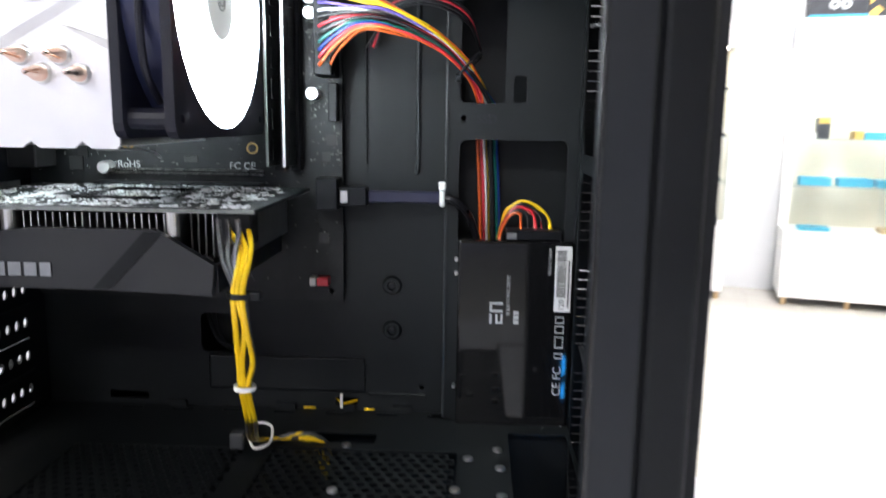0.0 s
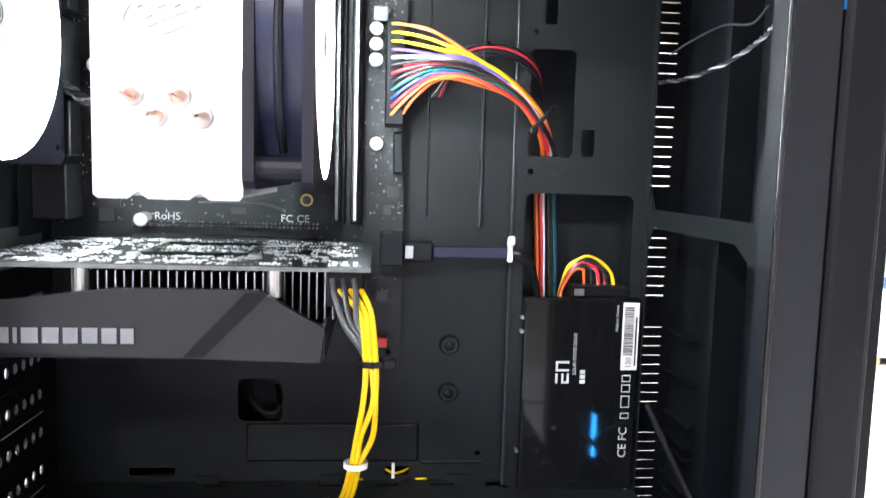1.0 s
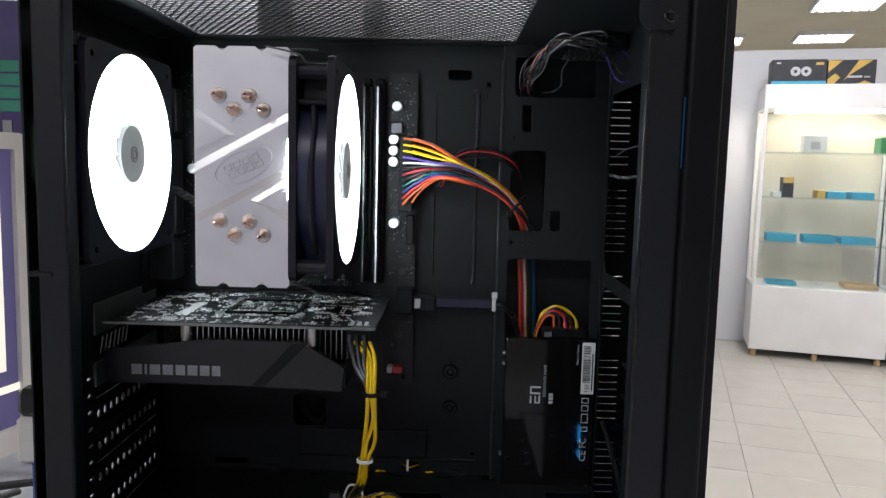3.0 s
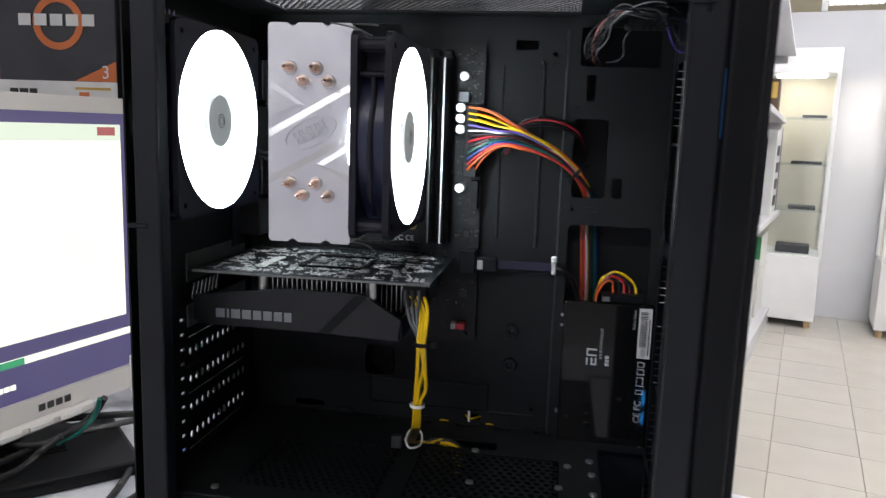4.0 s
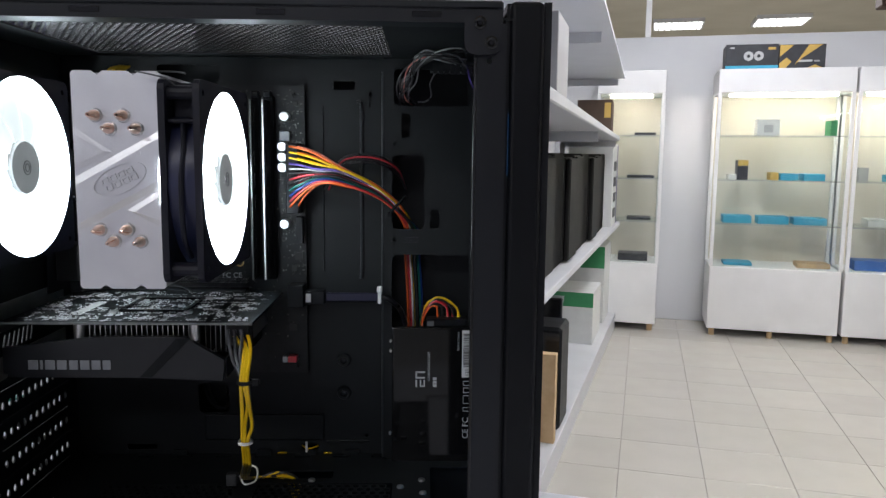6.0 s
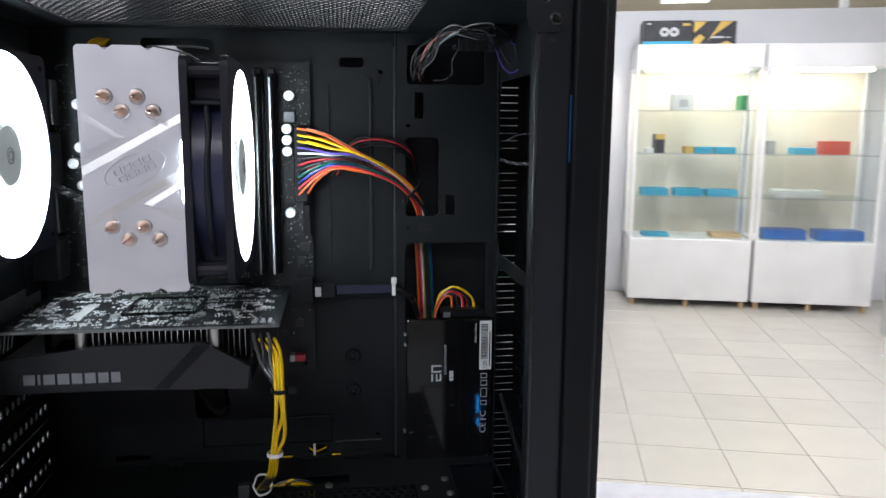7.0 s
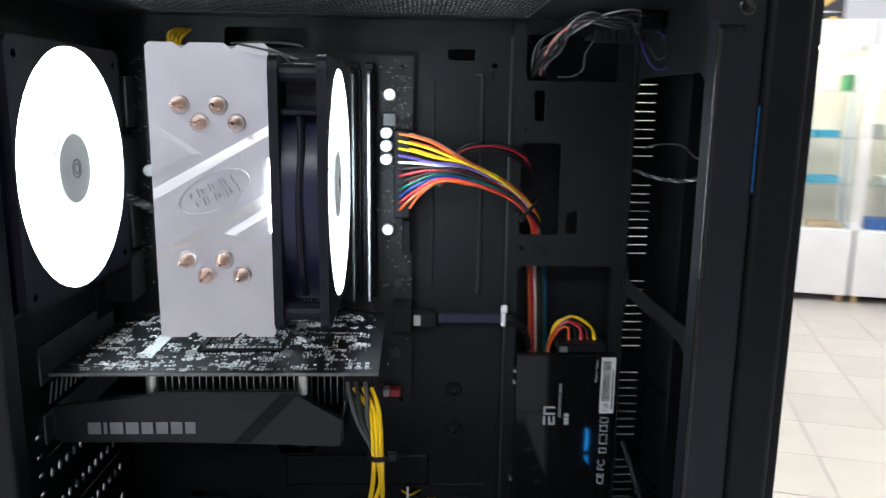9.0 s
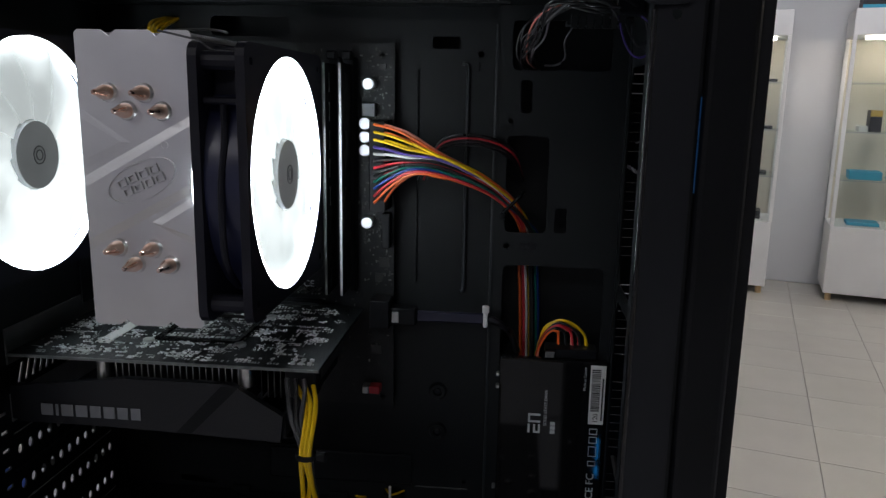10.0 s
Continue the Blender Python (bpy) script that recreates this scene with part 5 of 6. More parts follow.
for d, z0, z1 in ((0.022, 1.1, 1.128), (0.016, 1.132, 1.16), (0.024, 1.165, 1.2), (0.014, 1.205, 1.235)):
    part("port", one(-0.2425, -0.226, BY - d, BY - 0.0002, z0, z1, 0.0008), M_CHIP, mainboard, "dark rear port housing")
part("shield", one(-0.2437, -0.2427, BY - 0.034, BY + 0.004, 1.092, 1.246), M_FRAME, mainboard)
part("slot", one(-0.2, -0.104, BY - 0.0112, BY - 0.0002, 1.0845, 1.092, 0.0006), M_PLASTIC, mainboard, "long black expansion slot")
part("slot", one(-0.2, -0.16, BY - 0.0112, BY - 0.0002, 1.048, 1.0555, 0.0006), M_PLASTIC, mainboard, "short black expansion slot")
part("socket", one(-0.176, -0.13, BY - 0.006, BY - 0.0002, 1.158, 1.204, 0.001), M_PLASTIC, mainboard)
for x in (-0.0845, -0.0935):
    part("memory_slot", one(x - 0.0032, x + 0.0032, BY - 0.0085, BY - 0.0002, 1.1, 1.242, 0.0006), M_PLASTIC, mainboard)
    part("latch", one(x - 0.003, x + 0.003, BY - 0.016, BY - 0.0087, 1.24, 1.245, 0.001), M_PLASTIC, mainboard)
part("power_socket", one(-0.0705, -0.0605, BY - 0.0125, BY - 0.0002, 1.1525, 1.206, 0.0006), M_PLASTIC, mainboard, "black main power socket")
part("aux_power_socket", one(-0.2055, -0.184, BY - 0.0125, BY - 0.0002, 1.2305, 1.2405, 0.0006), M_PLASTIC, mainboard, "black processor power socket")
part("usb_header", one(-0.0655, -0.0605, BY - 0.0085, BY - 0.0002, 1.128, 1.1495, 0.0005), M_PLASTIC, mainboard)
part("light_cap", one(-0.0775, -0.0695, BY - 0.0075, BY - 0.0002, 1.2075, 1.2155, 0.0005), M_CLIPSTEEL, mainboard)
part("drive_socket", boxes((-0.0715, -0.0595, BY - 0.016, BY - 0.0002, 1.0785, 1.0965), bevel=0.0006), M_PLASTIC, mainboard)
part("jumper", one(-0.0735, -0.0665, BY - 0.0085, BY - 0.0002, 1.0325, 1.0375, 0.0005), W["red"], mainboard, "small red jumper block")
part("jumper", one(-0.0775, -0.0737, BY - 0.0085, BY - 0.0002, 1.0325, 1.0375, 0.0005), M_WHITE, mainboard)
part("pin_header", boxes(*[(-0.2 + 0.0022 * k, -0.1992 + 0.0022 * k, BY - 0.006, BY - 0.0002, 1.0965 + d, 1.0973 + d) for k in range(44) for d in (0, 0.0022)]), M_SMD, mainboard)
for x, z in ((-0.111, 1.112), (-0.1835, 1.1135)):
    b = bmesh.new()
    plate(b, ring_points(x, z, 0.0034, 20), [ring_points(x, z, 0.0024, 20)], AT_Y(BY - 0.0006), 0.0005)
    part("mounting_ring", b, M_GILT, mainboard, "gilt mounting ring")
    # black disc painted for the dark of the hole, the board is not cut
    part("dark_hole_disc", lathe(bmesh.new(), (x, BY - 0.0001, z), (0, -1, 0), [(0, 0.0022), (0.0002, 0.0021)], 16), M_INK, mainboard)
for x0, x1, z0, z1 in ((-0.218, -0.21, 1.098, 1.106), (-0.1505, -0.1425, 1.1035, 1.107), (-0.0975, -0.0915, 1.1, 1.104), (-0.0705, -0.066, 1.105, 1.1105), (-0.068, -0.064, 1.235, 1.2385)):
    part("chip", one(x0, x1, BY - 0.0014, BY - 0.0002, z0, z1, 0.0002), M_CHIP, mainboard)
words("RoHS", 0.0058, M_PRINT, BOARD @ FACE(-0.1835, BY - 0.0002, 1.1015), mainboard)
words("FC CE", 0.0058, M_PRINT, BOARD @ FACE(-0.117, BY - 0.0002, 1.1015), mainboard)
rng = random.Random(11)
taken = [(-0.176, -0.13, 1.158, 1.204)]
rows = []
lines = []
for k in range(1500):
    x, z = rng.uniform(BX0 + 0.004, BX1 - 0.002), rng.uniform(BZ0 + 0.003, BZ1 - 0.003)
    if any(a < x < b and c < z < d for a, b, c, d in taken) or (z < 1.13 and rng.random() < 0.72):
        continue
    w, h = rng.choice(((0.0005, 0.00028), (0.00028, 0.0005), (0.0008, 0.0004), (0.0004, 0.0008), (0.0004, 0.0003)))
    rows.append((x - w, x + w, BY - rng.uniform(0.0004, 0.001), BY - 0.0001, z - h, z + h))
for k in range(190):
    x, z = rng.uniform(-0.0775, BX1 - 0.001), rng.uniform(1.1, BZ1 - 0.002)
    w, h = rng.choice(((0.0008, 0.0004), (0.0004, 0.0008), (0.0005, 0.0005)))
    rows.append((x - w, x + w, BY - rng.uniform(0.0004, 0.0008), BY - 0.0001, z - h, z + h))
tagged(part("component_scatter", boxes(*[r for i, r in enumerate(rows) if i % 3]), M_SMD, mainboard), kind="stuff")
tagged(part("chip_scatter", boxes(*[r for i, r in enumerate(rows) if i % 3 == 0]), M_CHIP, mainboard), kind="stuff")
for bx in (-0.2085, -0.2035, -0.199):
    for k in range(9):
        z = 1.155 + 0.0075 * k
        part("mosfet", one(bx - 0.0019, bx + 0.0019, BY - 0.0011, BY - 0.0002, z - 0.0026, z + 0.0026), M_CHIP, mainboard)
        for s in range(4):
            lines.append((bx - 0.0022, bx + 0.0022, BY - 0.0006, BY - 0.0001, z - 0.0033 + 0.0003 * (s % 2), z - 0.0031 + 0.0003 * (s % 2)))
for k in range(190):
    x, z = rng.uniform(BX0 + 0.004, -0.18), rng.uniform(1.096, 1.246)
    w = rng.uniform(0.0005, 0.0018)
    lines.append((x, x + w, BY - 0.00025, BY - 0.0001, z, z + 0.00022) if k % 2 else (x, x + 0.00022, BY - 0.00025, BY - 0.0001, z, z + w))
tagged(part("board_print", boxes(*lines), M_SOLDER, mainboard), kind="stuff")

for x, lab in ((-0.0845, "tall memory module with a bright edge in its slot"), (-0.0935, "second memory module standing in its slot")):
    dimm = thing("memory_module", (x, BY, 1.17), lab, "memory module", "memory modules", BOARD)
    part("board", one(x - 0.0007, x + 0.0007, 0.4045, BY - 0.003, 1.1035, 1.2375), M_PCB, dimm)
    part("edge", one(x - 0.0007, x + 0.0007, 0.404, 0.4044, 1.1035, 1.2375), M_PRINT if x > -0.09 else M_EDGE, dimm, "pale bare edge")
    for k in range(8):
        z = 1.1075 + 0.0163 * k
        part("chip", one(x + 0.0008, x + 0.0014, 0.4115, 0.4215, z, z + 0.0105, 0.0001), M_PCB, dimm)

# ---------------------------------------------------------------- graphics card
GX0, GX1, GY0, GY1, GZ = -0.2405, -0.081, 0.3225, 0.4355, 1.0905
card = thing("graphics_card", (-0.16, GY1, GZ), "graphics card with a bare back and a dark grey shroud", "graphics card", place=CASE @ pose(0.0055, -0.0056, 0))
b = bmesh.new()
plate(b, [(GX0, GY0), (GX1, GY0), (GX1, 0.43), (-0.1, GY1), (-0.21, GY1), (GX0, 0.428)], [ring_points(x, y, 0.0016, 8) for x, y in ((-0.235, 0.33), (-0.09, 0.424), (-0.18, 0.35), (-0.125, 0.405))], AT_Z(GZ - 0.0016), 0.0016)
part("board", b, M_CARD, card)
part("board_edge", one(GX0, GX1, GY0 - 0.0006, GY0 - 0.0001, GZ - 0.0016, GZ - 0.0001), M_EDGE, card, "grey-green cut board edge")
rng = random.Random(21)
dots, marks, chips = [], [], []
spots = [(rng.uniform(GX0 + 0.008, GX1 - 0.008), rng.uniform(GY0 + 0.006, GY1 - 0.01)) for _ in range(250)]
for cx, cy in spots:
    nx, ny = rng.choice(((6, 2), (2, 6), (4, 4), (9, 1), (3, 3), (5, 3)))
    px, py = rng.choice((0.0011, 0.0015, 0.002)), rng.choice((0.0011, 0.0016, 0.0022))
    big = rng.random() < 0.3
    for i in range(nx):
        for j in range(ny):
            x, y = cx + (i - nx / 2) * px, cy + (j - ny / 2) * py
            if not (GX0 + 0.002 < x < GX1 - 0.002 and GY0 + 0.0015 < y < GY1 - 0.005) or rng.random() < 0.25:
                continue
            w, h = rng.choice(((0.0005, 0.0003), (0.0003, 0.0005), (0.0004, 0.0004))) if not big else (0.0007, 0.0004)
            (dots if rng.random() < 0.85 else chips).append((x - w, x + w, y - h, y + h, GZ + 0.0001, GZ + rng.uniform(0.0003, 0.0008)))
for k in range(150):
    x, y, w = rng.uniform(GX0 + 0.003, GX1 - 0.006), rng.uniform(GY0 + 0.002, GY1 - 0.006), rng.uniform(0.002, 0.007)
    marks.append((x, x + w, y, y + 0.0004, GZ + 0.0001, GZ + 0.00025) if k % 2 else (x, x + 0.0004, y, y + w * 0.7, GZ + 0.0001, GZ + 0.00025))
for k in range(90):
    x = GX0 + 0.01 + 0.00155 * k
    if rng.random() < 0.55:
        marks.append((x, x + rng.choice((0.0007, 0.0011)), GY0 + 0.0035, GY0 + 0.0055, GZ + 0.0001, GZ + 0.00025))
for k in range(16):
    x = -0.178 + 0.003 * k
    dots.append((x, x + 0.0018, 0.3605, 0.3625, GZ + 0.0001, GZ + 0.0005))
    dots.append((x, x + 0.0012, 0.3895, 0.391, GZ + 0.0001, GZ + 0.0005))
tagged(part("solder_scatter", boxes(*dots), M_SOLDER, card), kind="stuff")
tagged(part("board_print", boxes(*marks), M_PRINT, card), kind="stuff")
tagged(part("chip_scatter", boxes(*chips), M_CHIP, card), kind="stuff")
part("label", one(-0.2065, -0.199, 0.344, 0.386, GZ + 0.0001, GZ + 0.0004), M_LABEL, card, "narrow white sticker")
part("spring_frame", boxes((-0.178, -0.132, 0.352, 0.3545, GZ + 0.0003, GZ + 0.0018), (-0.178, -0.132, 0.3955, 0.398, GZ + 0.0003, GZ + 0.0018), (-0.178, -0.1755, 0.3546, 0.3954, GZ + 0.0003, GZ + 0.0018), (-0.1345, -0.132, 0.3546, 0.3954, GZ + 0.0003, GZ + 0.0018)), M_GLOSS, card)
for x, y in ((-0.18, 0.35), (-0.13, 0.35), (-0.18, 0.4), (-0.13, 0.4)):
    s = bmesh.new()
    lathe(s, (x, y, GZ), (0, 0, 1), [(0, 0.003), (0.0016, 0.003), (0.002, 0.0016)], 12)
    part("screw", s, M_SCREW, card, smooth=True)
fin = mesh_of(one(-0.0003, 0.0003, 0.329, 0.425, 1.066, GZ - 0.0035), "fin", M_FIN)
# right-hand fins, shortened in shape only to make them look shaded
fin_short = mesh_of(one(-0.0003, 0.0003, 0.343, 0.425, 1.066, GZ - 0.0035), "fin", M_FIN)
for k in range(30):
    piece("fin", fin if k < 22 else fin_short, card, FRAMES[card.name] @ pose(-0.1905 + 0.00335 * k, 0, 0))
part("sink_base", one(-0.1925, -0.0915, 0.344, 0.425, GZ - 0.0034, GZ - 0.0018), M_FIN, card)
for x in (-0.193, -0.119):
    part("spacer", cone(bmesh.new(), (x, 0.3275, 1.078), (x, 0.3275, GZ - 0.0017), 0.0032), M_SCREW, card)
part("connector", one(-0.0985, -0.0835, 0.3245, 0.336, 1.0745, GZ - 0.0017, 0.0006), M_PLASTIC, card, "black power connector")
for k in range(3):
    part("pin_tail", one(-0.0965 + 0.0042 * k, -0.0945 + 0.0042 * k, 0.327, 0.329, GZ + 0.0001, GZ + 0.0012), M_CAP, card)
for k in range(3):
    part("pin_tail", one(-0.0965 + 0.0042 * k, -0.0945 + 0.0042 * k, 0.332, 0.334, GZ + 0.0001, GZ + 0.0012), M_CAP, card)
b = bmesh.new()
face = [(-0.2385, 1.057), (-0.145, 1.0545), (-0.1, 1.053), (-0.0985, 1.0665), (-0.124, 1.0815), (-0.178, 1.0815), (-0.2385, 1.074)]
plate(b, face, [], AT_Y(0.3195), 0.004)
part("shroud_side", b, M_SHROUD, card, "dark grey faceted shroud side")
b = bmesh.new()
plate(b, [(-0.1525, 1.0552), (-0.1445, 1.0552), (-0.1195, 1.0808), (-0.1285, 1.0808)], [], AT_Y(0.319), 0.0004)
part("shroud_stripe", b, M_PLASTIC, card, "glossy black diagonal stripe")
b = bmesh.new()
plate(b, [(-0.2385, 0.324), (-0.1, 0.324), (-0.1, 0.432), (-0.2385, 0.432)], [ring_points(-0.165, 0.378, 0.043, 40)], AT_Z(1.0535), 0.002)
part("shroud_bottom", b, M_SHROUD, card)
part("shroud_end", boxes((-0.1, -0.0985, 0.324, 0.432, 1.0535, 1.0665)), M_SHROUD, card)
hubm = bmesh.new()
lathe(hubm, (-0.165, 0.378, 1.0535), (0, 0, 1), [(0, 0.015), (0.008, 0.015)], 24)
part("hub", hubm, M_PLASTIC, card)
x = -0.2225
for w in (0.0062, 0.0016, 0.0062, 0.0062, 0.0056, 0.0058, 0.0056, 0.005):
    part("logo_mark", one(x, x + w, 0.3188, 0.3193, 1.0602, 1.0663, 0.0002), M_SILVERPRINT, card, "pale grey raised mark")
    x += w + 0.0014
part("bracket", boxes((XR - 0.0041, XR - 0.0031, 0.3386, 0.4336, 1.0455, 1.061), (XR - 0.0041, XR - 0.0031, 0.3386, 0.4336, 1.0775, 1.097)), M_SCREW, card, "steel slot bracket")

# ---------------------------------------------------------------- solid state drive
drive = thing("solid_state_drive", (0.041, YS, 0.95), "black solid state drive with a white barcode label on the panel", "drive")
SY = 0.429
part("body", one(0.0095, 0.0765, SY, YS - 0.0004, 0.947, 1.0615, 0.0016, 2), M_SSD, drive)
lab = part("barcode_label", one(0.0658, 0.0752, SY - 0.0004, SY - 0.0001, 1.0205, 1.0592), M_LABEL, drive, "white barcode sticker")
z = 1.029
rng = random.Random(3)
while z < 1.0565:
    w = rng.choice((0.0003, 0.0005, 0.0008))
    part("bar", one(0.0668, 0.0722, SY - 0.00055, SY - 0.00042, z, z + w), M_INK, lab)
    z += w + rng.choice((0.0003, 0.0005))
words("120", 0.0042, M_INK, CASE @ FACE(0.0702, SY - 0.00045, 1.0246, 90), lab, depth=0.00005)
part("small_print", one(0.0733, 0.0742, SY - 0.00055, SY - 0.00042, 1.023, 1.051), M_INK, lab)
for z0 in (1.0125, 1.0195):
    part("logo_mark", boxes((0.0285, 0.0362, SY - 0.0004, SY - 0.0001, z0, z0 + 0.0013), (0.0285, 0.0298, SY - 0.0004, SY - 0.0001, z0 + 0.0014, z0 + 0.0058), (0.0285, 0.0362, SY - 0.0004, SY - 0.0001, z0 + 0.0046, z0 + 0.0059)) if z0 > 1.015 else
         boxes((0.0285, 0.0298, SY - 0.0004, SY - 0.0001, z0, z0 + 0.0058), (0.032, 0.0332, SY - 0.0004, SY - 0.0001, z0, z0 + 0.0058), (0.035, 0.0362, SY - 0.0004, SY - 0.0001, z0, z0 + 0.0058), (0.0333, 0.0349, SY - 0.0004, SY - 0.0001, z0, z0 + 0.0012)), M_PRINT, drive)
words("SOLID STATE DRIVE", 0.0027, M_PRINT, CASE @ FACE(0.0393, SY - 0.0002, 1.0295, 90), drive, depth=0.0001)
for k in range(3):
    part("print", one(0.0425, 0.0455, SY - 0.0004, SY - 0.0001, 1.0125 + 0.0028 * k, 1.0147 + 0.0028 * k), M_PRINT, drive)
words("Made in Taiwan", 0.0024, M_PRINT, CASE @ FACE(0.0627, SY - 0.0002, 1.05, 90), drive, depth=0.0001)
for z0, z1 in ((1.0135, 1.0175), (1.0075, 1.012), (0.9985, 1.0055), (0.992, 0.9955)):
    part("print", boxes((0.067, 0.0674, SY - 0.0004, SY - 0.0001, z0, z1), (0.0716, 0.072, SY - 0.0004, SY - 0.0001, z0, z1), (0.0675, 0.0715, SY - 0.0004, SY - 0.0001, z0, z0 + 0.0005), (0.0675, 0.0715, SY - 0.0004, SY - 0.0001, z1 - 0.0005, z1)), M_PRINT, drive)
words("CE FC", 0.0068, M_PRINT, CASE @ FACE(0.0693, SY - 0.0002, 0.978, 90), drive, depth=0.0001)
for x, z in ((0.0085, 1.05), (0.008, 0.973), (0.0725, 0.9495), (0.0085, 1.042)):
    s = bmesh.new()
    lathe(s, (x, SY + 0.004, z), (0, -1, 0), [(0, 0.001), (0.0044, 0.001)], 8)
    part("screw", s, M_SCREW, drive)


# ---------------------------------------------------------------- cables
def cable(name, label, base, wires, r=0.00085, place=None):
    c = thing(name, base, label, "cable", place=place)
    for col, pts in wires:
        part("wire", tube(bmesh.new(), pts, r, 8), W[col], c, col + " wire", smooth=True)
    return c


def tie(parent, centre, ra, rb, h, mat, label, tail=None):
    b = bmesh.new()
    plate(b, [(centre[0] + ra * math.cos(t), centre[1] + rb * math.sin(t)) for t in [6.28318531 * i / 24 for i in range(24)]], [[(centre[0] + (ra - 0.0009) * math.cos(t), centre[1] + (rb - 0.0009) * math.sin(t)) for t in [6.28318531 * i / 24 for i in range(24)]]], AT_Z(centre[2]), h)
    t = part("cable_tie", b, mat, parent, label)
    return t


rng = random.Random(7)
order = ["orange", "yellow", "yellow", "purple", "white", "black", "red", "black", "green", "blue", "red", "orange"]
RANK = {"orange": 0.0, "salmon": 0.08, "red": 0.18, "white": 0.28, "grey": 0.36, "black": 0.6, "purple": 0.55, "green": 0.86, "blue": 1.0, "yellow": 0.5}
BEHIND = {"yellow": 0.008, "purple": 0.008, "blue": 0.004, "black": -0.003}
wires = []
for k, col in enumerate(order):
    for row in range(2):
        z = 1.2035 - 0.0043 * k
        f = k / 11
        cc = col if row == 0 else ["salmon", "orange", "yellow", "black", "grey", "red", "black", "red", "black", "black", "black", "orange"][k]
        y0 = 0.4205
        x0 = -0.069 + 0.0052 * row
        bow = 0.021 * max(0, (f - 0.25) / 0.75)
        j = lambda s: rng.uniform(-s, s)
        low = 0.0195 + 0.0115 * RANK[cc] + j(0.0006)
        back = BEHIND.get(cc, 0.0)
        wires.append((cc, [(x0, y0 + 0.004, z), (x0 + 0.0025, y0 - 0.005 - 0.002 * (1 - row), z + 0.12 * bow), (-0.0575 + 0.003 * row, 0.4085 + 0.003 * row, z - 0.0015 + 0.62 * bow), (-0.0465 + 0.002 * f + 0.002 * row, 0.4045 + 0.004 * row + j(0.001), z - 0.005 + bow + 0.004 * f),
                           (-0.028, 0.404 + 0.004 * row + j(0.002), 1.189 - 0.0135 * f + j(0.0008)), (-0.004, 0.412 + 0.004 * row + j(0.002), 1.1765 - 0.0085 * f + j(0.0008)),
                           (0.0125 + 0.004 * (0.5 - f), 0.424 + 0.005 * row, 1.1605 - 0.006 * f * 0.7), (0.5 * (0.0235 - 0.0075 * f) + 0.5 * low, 0.4365 + 0.004 * row + back * 0.5, 1.145), (low + 0.001, 0.449 + 0.004 * row + back, 1.133),
                           (low, 0.4545 + 0.005 * row + back, 1.118), (low + 0.002, 0.456 + 0.005 * row + back, 1.085), (low + 0.004, 0.456 + 0.005 * row + back, 1.03)]))
main_cable = cable("main_power_cable", "bundle of coloured power wires bending from the board into the panel", (-0.02, 0.42, 1.15), wires, 0.00084)
part("plug", one(-0.0703, -0.0607, 0.4145, BY - 0.0127, 1.1528, 1.2057, 0.0006), M_PLASTIC, main_cable, "black main power plug")
part("cable_tie", tube(bmesh.new(), [(0.0075, 0.4195, 1.1525), (0.012, 0.4155, 1.158), (0.0185, 0.418, 1.1645), (0.019, 0.43, 1.1645), (0.009, 0.431, 1.153), (0.0075, 0.4195, 1.1525)], 0.0011, 8), M_PLASTIC, main_cable, "black cable tie", smooth=True)
part("tie_head", one(0.0065, 0.0105, 0.4165, 0.4205, 1.1505, 1.1545, 0.0008), M_PLASTIC, main_cable)
ob = cable("spare_cable", "dark wires looping behind the coloured bundle", (0, 0.44, 1.18), [(c, [(-0.045 + 0.002 * k, 0.437, 1.17), (-0.03, 0.43, 1.188 + 0.002 * k), (-0.008, 0.428, 1.192 + 0.002 * k), (0.012, 0.437, 1.184 + 0.002 * k), (0.02, 0.452, 1.17)]) for k, c in enumerate(("black", "black", "red", "black"))], 0.0007)

wires = []
for k, col in enumerate(("yellow", "black", "red", "black", "orange", "yellow", "red", "salmon")):
    wires.append((col, [(0.0635 - 0.0045 * (k % 5) - 0.001 * (k // 5), 0.4385, 1.0655), (0.061 - 0.004 * (k % 5), 0.4385 + 0.0015 * (k // 5), 1.0735 + 0.001), (0.0535 - 0.0022 * (k % 5), 0.438 + 0.002 * (k // 5), 1.0815 - 0.0014 * (k % 5) - 0.0015 * (k // 5)),
                        (0.0445 - 0.001 * (k % 5), 0.438 + 0.002 * (k // 5), 1.0835 - 0.0018 * (k % 5) - 0.0015 * (k // 5)), (0.037 - 0.0002 * k, 0.4395 + 0.002 * (k // 5), 1.0765 - 0.0014 * (k % 5)), (0.0325, 0.444, 1.062 - 0.001 * k), (0.03, 0.448, 1.03)]))
drive_cable = cable("drive_power_cable", "arched yellow, red and black drive power wires", (0.05, 0.44, 1.06), wires, 0.00085, CASE @ pose(0.0006, 0.003, 0))
part("plug", boxes((0.0365, 0.0685, 0.4285, 0.4425, 1.0618, 1.0675), (0.036, 0.0435, 0.4275, 0.4284, 1.062, 1.0668), bevel=0.0006), M_PLASTIC, drive_cable, "black drive power plug")
part("plug_latch", one(0.0368, 0.0425, 0.4265, 0.4274, 1.0625, 1.0665, 0.0003), M_CLIPSTEEL, drive_cable)

wires = []
